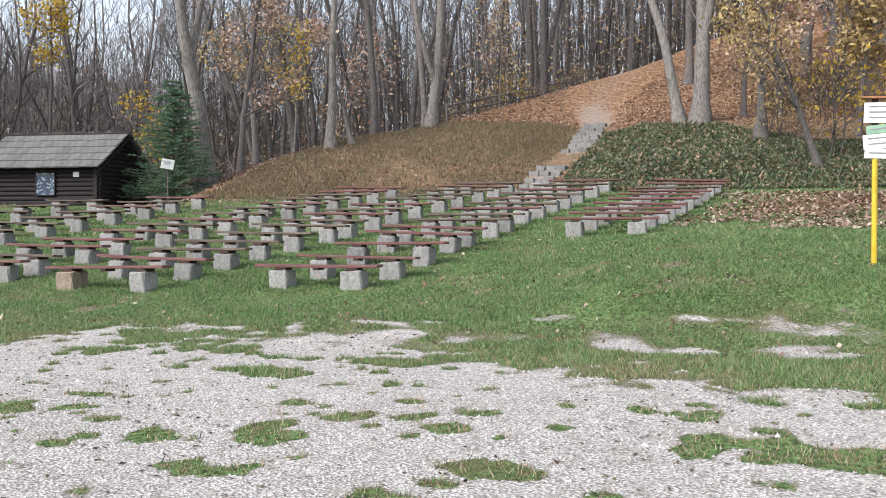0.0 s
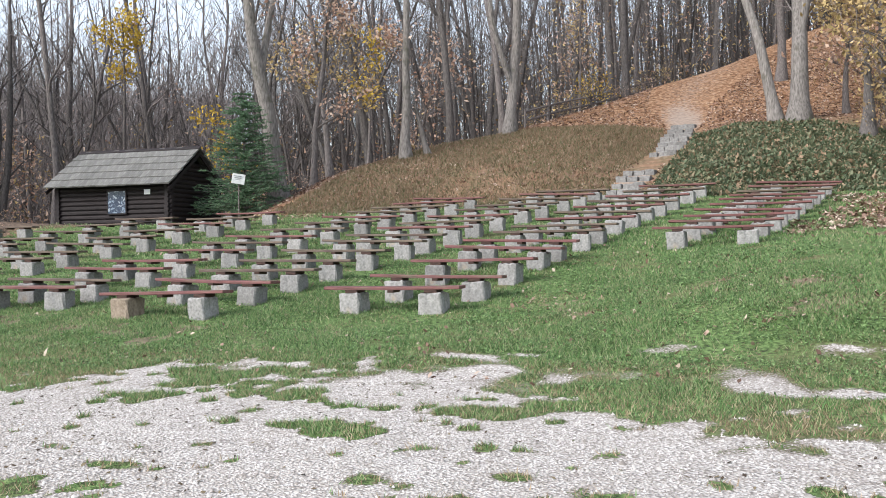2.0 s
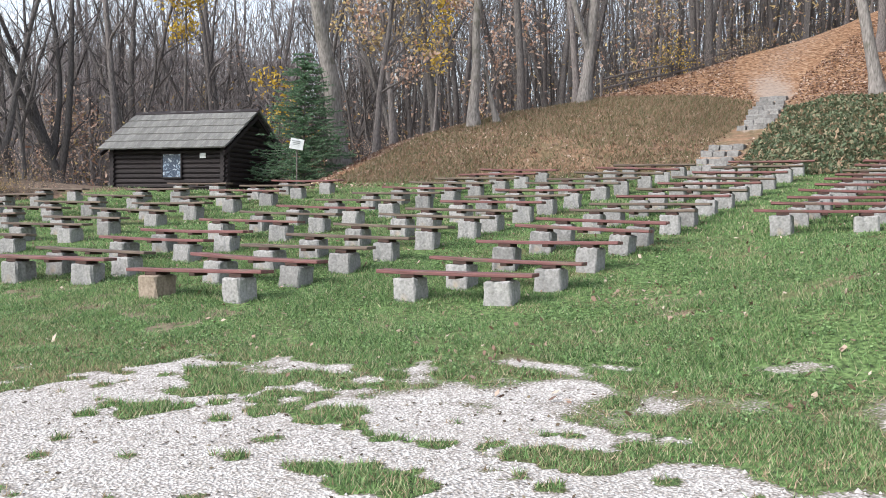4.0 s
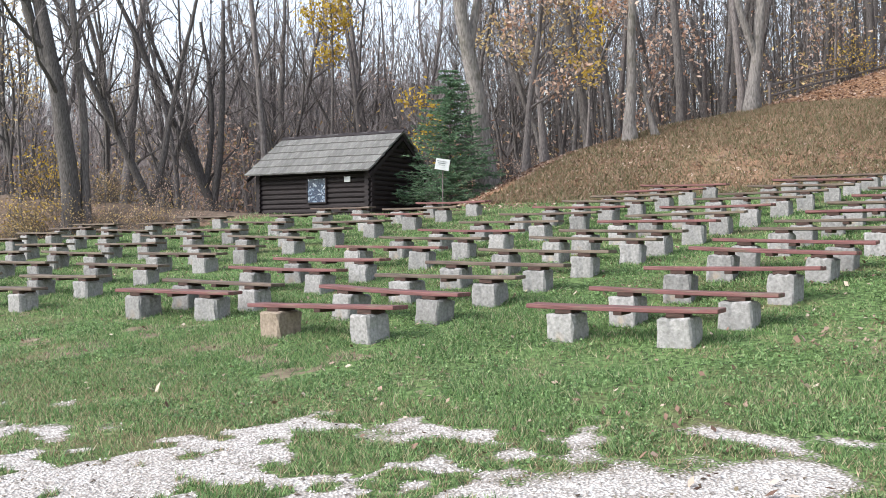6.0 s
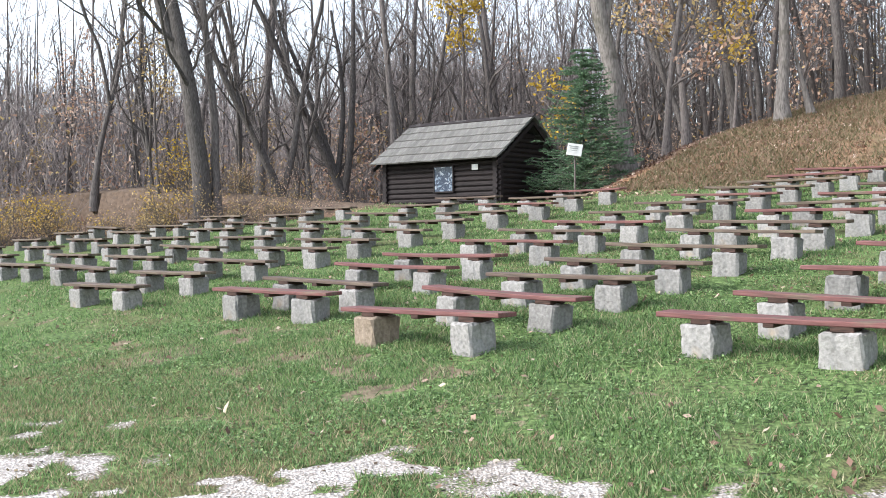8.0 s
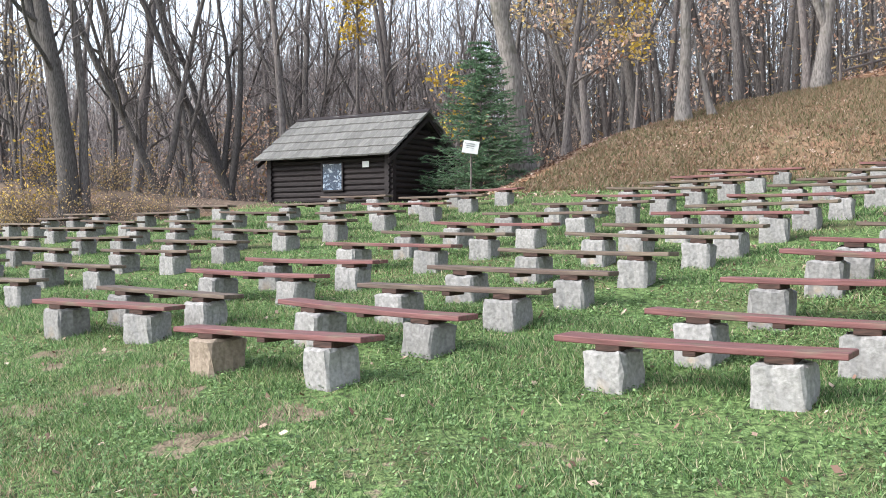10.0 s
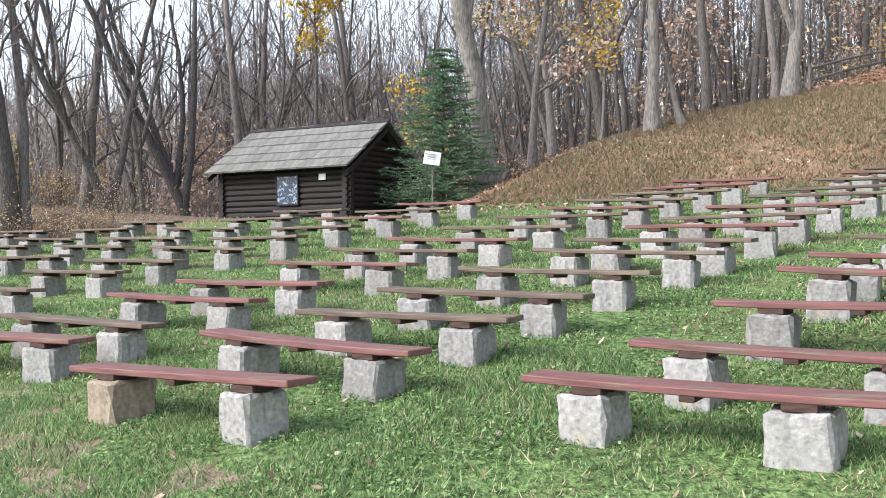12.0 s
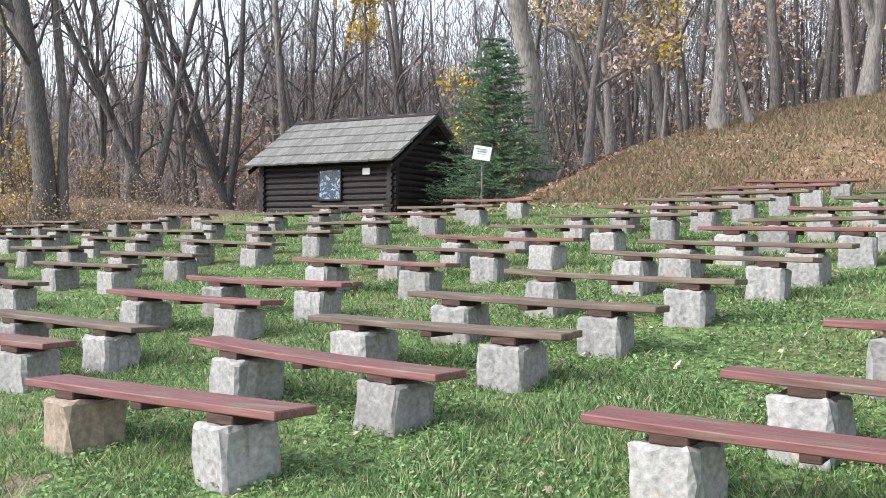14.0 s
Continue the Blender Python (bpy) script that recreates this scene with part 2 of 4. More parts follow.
def ground_material():
    m, nt, b = nodes("ground_cover", 0.92, 0, 0.15)
    fine, mid, big = tex(nt, 45, 6), tex(nt, 7, 5), tex(nt, 0.6, 4)
    grass = ramp(nt, tex(nt, 17, 5), [(0.32, (0.036, 0.046, 0.022)), (0.48, (0.095, 0.15, 0.052)), (0.66, (0.185, 0.27, 0.10))])
    dry = ramp(nt, fine, [(0.3, (0.10, 0.085, 0.045)), (0.7, (0.21, 0.17, 0.095))])
    grass = mix(nt, ramp(nt, big, [(0.5, (0, 0, 0)), (0.72, (0.75, 0.75, 0.75))]), grass, dry)
    soil = ramp(nt, mid, [(0.3, (0.12, 0.095, 0.065)), (0.7, (0.27, 0.215, 0.15))])
    worn = calc(nt, "ADD", attr(nt, "bare"), calc(nt, "MULTIPLY", calc(nt, "SUBTRACT", mid, 0.5), 1.2))
    grass = mix(nt, ramp(nt, worn, [(0.45, (0, 0, 0)), (0.6, (1, 1, 1))]), grass, soil)
    vo = nt.nodes.new("ShaderNodeTexVoronoi")
    vo.inputs["Scale"].default_value = 42
    co = nt.nodes.new("ShaderNodeTexCoord")
    nt.links.new(co.outputs["Object"], vo.inputs["Vector"])
    stone = ramp(nt, vo.outputs["Color"], [(0.1, (0.37, 0.335, 0.31)), (0.5, (0.54, 0.50, 0.47)), (0.9, (0.70, 0.665, 0.635))])
    stone = mix(nt, ramp(nt, vo.outputs["Distance"], [(0.45, (0, 0, 0)), (0.8, (0.75, 0.75, 0.75))]), stone, (0.19, 0.165, 0.145))
    stone = mix(nt, ramp(nt, mid, [(0.52, (0, 0, 0)), (0.8, (0.55, 0.55, 0.55))]), stone, (0.25, 0.21, 0.17))
    stone = mix(nt, ramp(nt, tex(nt, 1.1, 3), [(0.5, (0, 0, 0)), (0.75, (0.35, 0.35, 0.35))]), stone, (0.29, 0.245, 0.21))
    g = calc(nt, "ADD", attr(nt, "gravel"), calc(nt, "MULTIPLY", calc(nt, "SUBTRACT", fine, 0.5), 1.1))
    gm = ramp(nt, g, [(0.0, (0, 0, 0)), (0.16, (1, 1, 1))])
    rim = ramp(nt, g, [(-0.0, (0, 0, 0)), (0.05, (0.8, 0.8, 0.8)), (0.35, (0, 0, 0))])
    col = mix(nt, gm, grass, mix(nt, rim, stone, (0.12, 0.085, 0.055)))
    # leaf litter on the hill and in the forest
    vl = nt.nodes.new("ShaderNodeTexVoronoi")
    vl.inputs["Scale"].default_value = 8
    nt.links.new(co.outputs["Object"], vl.inputs["Vector"])
    litter = ramp(nt, vl.outputs["Color"], [(0.1, (0.10, 0.052, 0.028)), (0.4, (0.22, 0.115, 0.062)), (0.65, (0.32, 0.185, 0.11)), (0.9, (0.42, 0.28, 0.18))])
    heath = ramp(nt, tex(nt, 1.6, 5), [(0.3, (0.12, 0.12, 0.062)), (0.5, (0.21, 0.15, 0.098)), (0.68, (0.30, 0.18, 0.12))])
    litter = mix(nt, attr(nt, "heath"), litter, mix(nt, ramp(nt, fine, [(0.35, (0, 0, 0)), (0.65, (0.6, 0.6, 0.6))]), heath, litter))
    # Darker grey-brown litter on the forest floor beyond the crest.
    litter = mix(nt, attr(nt, "dark_litter"), litter, ramp(nt, mid, [(0.3, (0.075, 0.06, 0.048)), (0.7, (0.17, 0.135, 0.11))]))
    lt = calc(nt, "ADD", attr(nt, "litter"), calc(nt, "MULTIPLY", calc(nt, "SUBTRACT", mid, 0.5), 1.3))
    col = mix(nt, ramp(nt, lt, [(0.42, (0, 0, 0)), (0.58, (1, 1, 1))]), col, litter)
    clay = ramp(nt, mid, [(0.3, (0.27, 0.21, 0.17)), (0.7, (0.40, 0.325, 0.275))])
    pt = calc(nt, "ADD", attr(nt, "trodden"), calc(nt, "MULTIPLY", calc(nt, "SUBTRACT", mid, 0.5), 0.9))
    col = mix(nt, ramp(nt, pt, [(0.2, (0, 0, 0)), (0.5, (0.85, 0.85, 0.85))]), col, clay)
    nt.links.new(col, b.inputs["Base Color"])
    rel = calc(nt, "ADD", fine, vo.outputs["Distance"])
    bump(nt, b, rel, 0.6, 0.03)
    return m


GROUND = ground_material()
STONE = simple("hewn_granite", (0.185, 0.178, 0.172), (0.325, 0.313, 0.303), 26, 0.9, relief=0.55, vary=0.35, second=((0.30, 0.24, 0.18), 3.0, 0.60), dist=0.02)
TAN = simple("ochre_stone", (0.19, 0.148, 0.112), (0.31, 0.25, 0.195), 26, 0.9, relief=0.55, vary=0.2, dist=0.02)


def plank_material(name, dark, light, start):
    m, nt, b = nodes(name, 0.5, 0, 0.5)
    grain = tex(nt, 9, 6, "Object", (0.35, 6, 6))
    paint = ramp(nt, grain, [(0.3, dark), (0.7, light)])
    wood = ramp(nt, grain, [(0.3, (0.07, 0.052, 0.036)), (0.7, (0.20, 0.155, 0.115))])
    wear = calc(nt, "ADD", tex(nt, 3.2, 5, "Object", (0.5, 2, 2)), calc(nt, "MULTIPLY", per_object(nt), 0.16))
    col = mix(nt, ramp(nt, wear, [(start, (0, 0, 0)), (start + 0.12, (0.8, 0.8, 0.8))]), paint, wood)
    nt.links.new(col, b.inputs["Base Color"])
    rr = ramp(nt, wear, [(0.5, (0.58, 0.58, 0.58)), (0.75, (0.8, 0.8, 0.8))])
    nt.links.new(rr, b.inputs["Roughness"])
    bump(nt, b, grain, 0.35, 0.006)
    return m


PLANK = plank_material("worn_red_paint", (0.10, 0.036, 0.034), (0.205, 0.082, 0.078), 0.60)
# Weathered brown, also darkened to stand in for shaded edges in far rows.
DIMOLDPLANK = plank_material("faded_dimmed_brown_paint", (0.062, 0.040, 0.031), (0.125, 0.082, 0.064), 0.50)
BATTEN = simple("dark_batten_wood", (0.035, 0.022, 0.018), (0.09, 0.05, 0.04), 12, 0.8, (0.6, 5, 5), 0.3)
LOG = simple("black_tarred_log", (0.009, 0.007, 0.008), (0.032, 0.024, 0.024), 14, 0.7, (0.4, 4, 4), 0.5, 0.4)
SHINGLE = simple("weathered_roof_board", (0.095, 0.092, 0.087), (0.25, 0.243, 0.23), 11, 0.85, (5, 0.5, 5), 0.5, 0.35, second=((0.12, 0.125, 0.095), 2.2, 0.62))
BARK = simple("grey_brown_bark", (0.075, 0.064, 0.061), (0.22, 0.195, 0.186), 9, 0.95, (4, 4, 0.7), 0.9, 0.35, dist=0.04)
PALE = simple("pale_grey_bark", (0.11, 0.098, 0.09), (0.30, 0.272, 0.252), 7, 0.92, (3, 3, 0.6), 0.7, 0.3, second=((0.09, 0.085, 0.06), 1.2, 0.58), dist=0.03)
DARKBARK = simple("dark_bark", (0.05, 0.044, 0.042), (0.165, 0.148, 0.14), 9, 0.95, (4, 4, 0.7), 0.8, 0.4, dist=0.04)
TWIG = simple("twig", (0.13, 0.11, 0.106), (0.33, 0.29, 0.28), 5, 0.9, relief=0, vary=0.4)
YELLOW = leafy("yellow_leaves", [(0.1, (0.30, 0.19, 0.035)), (0.5, (0.52, 0.36, 0.05)), (0.9, (0.66, 0.47, 0.09))], 0.6, 0.35)
RUSSET = leafy("russet_leaves", [(0.1, (0.32, 0.18, 0.125)), (0.5, (0.54, 0.36, 0.265)), (0.9, (0.70, 0.54, 0.43))], 0.7, 0.3)
TAWNY = leafy("tawny_leaves", [(0.1, (0.20, 0.135, 0.07)), (0.5, (0.42, 0.30, 0.145)), (0.9, (0.62, 0.47, 0.22))], 0.7, 0.3)
NEEDLE = leafy("spruce_needles", [(0.1, (0.06, 0.105, 0.065)), (0.5, (0.125, 0.215, 0.125)), (0.9, (0.22, 0.35, 0.20))], 0.6, 0.3)
BLADE = leafy("grass_blades", [(0.05, (0.06, 0.095, 0.042)), (0.4, (0.135, 0.24, 0.085)), (0.75, (0.24, 0.39, 0.15)), (0.9, (0.40, 0.38, 0.22)), (0.97, (0.50, 0.45, 0.30))], 0.6, 0.3)
DRYBLADE = leafy("dry_grass_blades", [(0.05, (0.20, 0.13, 0.085)), (0.5, (0.30, 0.235, 0.145)), (0.95, (0.48, 0.37, 0.255))], 0.7, 0.2)
FALLEN = leafy("fallen_leaves", [(0.05, (0.12, 0.07, 0.052)), (0.4, (0.26, 0.16, 0.12)), (0.7, (0.37, 0.255, 0.20)), (0.95, (0.52, 0.42, 0.34))], 0.75, 0.1)
HEATH = leafy("heath_stalks", [(0.05, (0.09, 0.095, 0.045)), (0.35, (0.16, 0.15, 0.08)), (0.65, (0.235, 0.145, 0.098)), (0.95, (0.33, 0.25, 0.175))], 0.8, 0.15)
DEBRIS = leafy("dry_debris", [(0.05, (0.05, 0.035, 0.025)), (0.5, (0.11, 0.08, 0.055)), (0.95, (0.20, 0.16, 0.10))], 0.9, 0.0)
IVY = leafy("ground_ivy", [(0.05, (0.075, 0.095, 0.055)), (0.45, (0.125, 0.16, 0.09)), (0.75, (0.20, 0.20, 0.12)), (0.95, (0.34, 0.23, 0.15))], 0.6, 0.2)
CLOVER = leafy("clover_leaves", [(0.05, (0.07, 0.115, 0.05)), (0.5, (0.15, 0.25, 0.095)), (0.95, (0.29, 0.42, 0.18))], 0.6, 0.25)
GRIT = leafy("loose_gravel", [(0.05, (0.27, 0.24, 0.215)), (0.5, (0.48, 0.445, 0.415)), (0.95, (0.66, 0.63, 0.60))], 0.9, 0.0)
YPAINT = simple("yellow_paint", (0.55, 0.36, 0.02), (0.72, 0.50, 0.04), 6, 0.5, relief=0.05, spec=0.5)
WHITE = simple("white_board", (0.66, 0.67, 0.66), (0.80, 0.80, 0.79), 5, 0.5, relief=0.03, spec=0.5)
NOTICE = simple("grey_white_board", (0.42, 0.43, 0.42), (0.58, 0.59, 0.57), 5, 0.5, relief=0.03, spec=0.5)
INK = simple("faded_print", (0.16, 0.17, 0.17), (0.30, 0.31, 0.30), 9, 0.6, relief=0)
GREENINK = simple("green_print", (0.20, 0.34, 0.24), (0.30, 0.45, 0.33), 9, 0.6, relief=0)
COPPER = simple("rusty_orange_cap", (0.30, 0.13, 0.06), (0.46, 0.22, 0.11), 9, 0.7, relief=0.1)
STEP = simple("pale_step_stone", (0.15, 0.145, 0.14), (0.27, 0.26, 0.25), 14, 0.9, relief=0.6, vary=0.3)
DARK = simple("painted_dark_interior", (0.008, 0.008, 0.009), (0.016, 0.016, 0.017), 4, 0.9, relief=0)


def pane_material():
    m, nt, b = nodes("painted_reflection_film", 0.16, 0.0, 0.8)
    b.inputs["Base Color"].default_value = (0.34, 0.38, 0.44, 1)
    n = tex(nt, 5, 4, "Object", dist=1.0)
    # Reflections are painted in: pale and dark blue patches in the base colour.
    nt.links.new(ramp(nt, n, [(0.42, (0.20, 0.25, 0.33)), (0.47, (0.03, 0.042, 0.075)), (0.57, (0.05, 0.068, 0.11)), (0.62, (0.32, 0.36, 0.42))]), b.inputs["Base Color"])
    bump(nt, b, n, 0.35, 0.02)
    return m


PANE = pane_material()


# ---- building helpers ----
def part(name, bm, material, parent=None, label=""):
    me = bpy.data.meshes.new(name)
    bm.to_mesh(me)
    bm.free()
    me.materials.append(material)
    ob = new(name, me)
    ob.parent = parent
    return tagged(ob, label)


def arrays(name, verts, faces, material, parent=None, label=""):
    """A mesh from arrays of corners and of three- or four-cornered faces."""
    verts, faces = np.asarray(verts, np.float32), np.asarray(faces, np.int32)
    me = bpy.data.meshes.new(name)
    k = faces.shape[1]
    me.vertices.add(len(verts))
    me.vertices.foreach_set("co", verts.ravel())
    me.loops.add(faces.size)
    me.loops.foreach_set("vertex_index", faces.ravel())
    me.polygons.add(len(faces))
    me.polygons.foreach_set("loop_start", np.arange(0, faces.size, k, dtype=np.int32))
    me.update(calc_edges=True)
    me.materials.append(material)
    ob = new(name, me)
    ob.parent = parent
    return tagged(ob, label)


def thing(name, label, category, group="", kind="", at=None):
    ob = new(name)
    ob.empty_display_size = 0.2
    if at is not None:
        ob.matrix_basis = at
    return tagged(ob, label, category, group, kind)


def box(sx, sy, sz, m=Matrix(), bevel=0.0, rough=0.0, cuts=0, bm=None):
    """A block centred on m, its edges softened, its faces uneven."""
    own = bmesh.new()
    bmesh.ops.create_cube(own, size=1, matrix=Matrix.Diagonal((sx, sy, sz, 1)))
    if bevel:
        bmesh.ops.bevel(own, geom=own.edges[:], offset=bevel, segments=1, affect="EDGES")
    if cuts:
        bmesh.ops.subdivide_edges(own, edges=[e for e in own.edges if e.calc_length() > 0.1], cuts=cuts, use_grid_fill=True)
    for p in own.verts:
        if rough:
            p.co += Vector((DRAW.uniform(-1, 1), DRAW.uniform(-1, 1), DRAW.uniform(-1, 1))) * rough
        p.co = m @ p.co
    if bm is None:
        return own
    me = bpy.data.meshes.new("piece")
    own.to_mesh(me)
    own.free()
    bm.from_mesh(me)
    bpy.data.meshes.remove(me)
    return bm


def rod(r, length, m=Matrix(), sides=10, taper=1.0, bm=None):
    """A round bar along its z from 0 to length."""
    bm = bm or bmesh.new()
    bmesh.ops.create_cone(bm, cap_ends=True, segments=sides, radius1=r, radius2=r * taper, depth=length, matrix=m @ Matrix.Translation((0, 0, length / 2)))
    return bm


# ---- ground: one sheet to the horizon ----
def spread(a, b, fine, lo, hi, mid, start=1.5):
    inner = np.arange(a, b, fine)
    right, x, s = [], b, mid
    while x < hi:
        right.append(x)
        x += s
        if x > b + 50:
            s *= 1.35
    left, x, s = [], a - mid, mid
    while x > lo:
        left.append(x)
        x -= s
        if x < a - 30:
            s *= 1.35
    return np.concatenate([left[::-1], inner, right])


def build_ground():
    xs, ys = spread(-6, 10, 0.1, -2500, 2500, 0.4), spread(-1.5, 16, 0.1, -2500, 2500, 0.4)
    X, Y = np.meshgrid(xs, ys)
    Z = ground_z(X, Y)
    n, m = X.shape
    idx = np.arange(n * m).reshape(n, m)
    faces = np.stack([idx[:-1, :-1], idx[:-1, 1:], idx[1:, 1:], idx[1:, :-1]], -1).reshape(-1, 4)
    g = arrays("ground", np.stack([X, Y, Z], -1).reshape(-1, 3), faces, GROUND)
    g.data.polygons.foreach_set("use_smooth", np.ones(len(faces), bool))
    u, v = to_uv(X, Y)
    beyond = left_of_crest(u, v)
    gravel = np.clip(gravel_field(X, Y), -1, 1)
    gravel = np.where(v < -14, -1, gravel)
    behind = v - last_row(u)
    litter = smooth(0.9, 2.8, behind) * np.where(u > -1.4, smooth(2.5, 4.5, v - 29.5 + 0.55 * np.clip(u, 0, 30)), 1)
    litter = np.maximum(litter, 0.62 * smooth(-1.5, 0.5, u) * smooth(23, 25, v) * (1 - smooth(3, 8, u)) * (1 - smooth(28, 31, v)))
    litter = np.maximum(litter, smooth(9, 14, u + 0.2 * (v - 14)) * smooth(12, 18, v))
    heath = smooth(0.5, 2, v - 30.5) * (1 - smooth(42.5, 46, v + 2.5 * fbm(X, Y, 5, 2, 3)))
    bare = 0.75 * smooth(0.45, 0.75, fbm(X, Y, 1.8, 3, 13)) * smooth(-7, -3, u) * smooth(11.8, 13, v) * (1 - smooth(15.5, 17, v)) + 0.35 * smooth(0.62, 0.75, fbm(X, Y, 2.4, 3, 17))
    bare = np.maximum(bare, 0.9 * worn_field(X, Y))
    for name, a in (("gravel", gravel), ("litter", litter), ("heath", heath), ("dark_litter", smooth(0.8, 2.5, beyond) * smooth(1.0, 2.5, behind) * np.where(u < -20, 0.85, 0.5)), ("bare", bare), ("trodden", np.where(v > 30.6, np.clip(path_field(u, v), 0, 1) * (1 - 0.72 * smooth(43, 50, v)) * (1 - 0.9 * smooth(35.0, 35.8, v) * (1 - smooth(37.4, 38.2, v))), 0))):
        at = g.data.attributes.new(name, "FLOAT", "POINT")
        at.data.foreach_set("value", np.asarray(a, np.float32).ravel())
    return tagged(g, "grassy ground with white gravel and leaf-covered hill", "ground", kind="structure")


build_ground()


# ---- benches ----
def bench(length, seed, ochre=False, old=False):
    """Two boards on three battens and two hewn blocks; its origin lies at the seat's middle."""
    DRAW.seed(seed)
    t = thing("bench", "faded brown plank bench, darkened for shade, on rough granite blocks" if old else "red-painted plank bench on rough granite blocks", "bench", "rows of plank benches")
    reach = length / 2 - 0.46
    for side in (-1, 1):
        bm = bmesh.new()
        w, d = 0.36 + DRAW.uniform(-0.03, 0.03), 0.37 + DRAW.uniform(-0.03, 0.04)
        box(w, d, 0.74, pose(0, 0, 0, DRAW.uniform(-2, 2), DRAW.uniform(-2, 2), DRAW.uniform(-10, 10)), 0.022, 0.013, 4, bm)
        bmesh.ops.translate(bm, vec=(side * reach, 0, -0.098 - 0.37), verts=bm.verts)
        for f in bm.faces:
            f.smooth = False
        part("stone_block", bm, TAN if ochre and side < 0 else STONE, t, "ochre-stained stone block" if ochre and side < 0 else "")
    for x in (-reach, 0, reach):
        part("batten", box(0.10 if x == 0 else 0.2, 0.30, 0.052 if x else 0.045, pose(x + DRAW.uniform(-0.03, 0.03), 0, -0.072 if x else -0.069, 0, 0, DRAW.uniform(-4, 4)), 0.006), BATTEN, t)
    split = seed % 2
    for side in (-1, 1) if split else (0,):
        bm = box(length + DRAW.uniform(-0.05, 0.02), 0.152 if split else 0.31, 0.048, Matrix(), 0.006)
        bmesh.ops.subdivide_edges(bm, edges=[e for e in bm.edges if e.calc_length() > 1], cuts=6)
        sag, warp = DRAW.uniform(0, 0.02), DRAW.uniform(-0.006, 0.006)
        for p in bm.verts:
            r = (2 * p.co.x / length) ** 2
            p.co += Vector((0, 0.002 * math.sin(5 * p.co.x + seed), sag * (r - 0.6) + warp * p.co.x + DRAW.uniform(-0.0015, 0.0015)))
            p.co.y += side * 0.0785
            p.co.z -= 0.022
        part("board", bm, DIMOLDPLANK if old else PLANK, t)
    return t


def build_benches():
    short = [bench(2.22, s) for s in (3, 4, 5)]
    long = [bench(2.26, s) for s in (6, 7, 8)]
    old = [bench(2.28, s, False, True) for s in (16, 17, 18, 19)]
    mixed = long + old
    stained = bench(2.30, 12, True)
    pool = random.Random(4)
    used = set()

    def put(kind, u, v, turn=0.0, up=0.0):
        x, y = to_xy(u, v)
        z = seat_z(x, y)
        z += up
        m = pose(x, y, z, pool.uniform(-1.5, 1.5), pool.uniform(-1.2, 1.2) + 0.4, math.degrees(AXIS) + turn + pool.uniform(-1.6, 1.6))
        if kind in used:
            copy_thing(kind, m)
        else:
            used.add(kind)
            kind.matrix_basis = m

    put(stained, -10.3, 13.7, 3.5, 0.015)
    columns = [
        (short, -2.88, 0.13, 6, [20.34, 21.33, 22.26, 23.2, 24.4, 25.45, 26.35, 27.4, 28.6, 29.62]),
        (short, -6.36, 0.10, 3, [14.78]),
        (short, -6.10, 0.10, 4, [15.7, 16.95, 18.1, 18.96, 20.28, 21.21, 22.45, 23.6, 24.88, 25.99, 27.35, 28.85, 30.37]),
        (mixed, -9.45, 0.13, 1.5, [14.77, 15.85, 16.85, 18.08, 19.34, 20.26]),
        (mixed, -9.56, 0.15, 4, [21.5, 22.55, 23.69, 25.1, 26.2, 27.6, 28.8, 29.86]),
        (mixed, -12.91, 0.138, 5.5, [14.25, 14.98, 16.2, 17.15, 18.51, 19.61, 20.6, 21.85, 23.2, 24.3, 25.45, 26.6, 27.7, 28.9]),
        (old, -17.65, 0.06, 2, [14.0, 15.14, 16.36, 17.67, 18.7]),
        (mixed, -17.65, 0.06, 2, [20.0, 21.2, 22.49, 23.9, 25.16, 26.47]),
        (old, -21.32, 0.076, 2, [15.3, 16.5, 17.8, 19.12, 20.36, 21.43, 22.9]),
        (mixed, -21.2, 0.076, 2, [24.4, 25.9]),
        (old, -24.9, -0.05, 0, [15.3, 16.6, 17.9, 19.1, 20.54, 21.68, 23.2, 24.6]),
        (old, -28.7, 0, -1, [16.4, 17.6, 18.9, 20.2, 21.4, 22.5, 23.3]),
        (old, -32.5, 0, -2, [17.6, 18.9, 20.2, 21.3]),
    ]
    for kinds, start, drift, turn, rows in columns:
        for v in rows:
            u = start + drift * (v - 20)
            # Farther rows mix in the darkened planks, as their edges lie in shade.
            put(pool.choice(kinds + old if v > 18.5 else kinds), u + pool.uniform(-0.03, 0.03), v + pool.uniform(-0.02, 0.02), turn, -0.11 * float(1 - smooth(15, 18.5, v)) if u > -8 else 0.0)


build_benches()


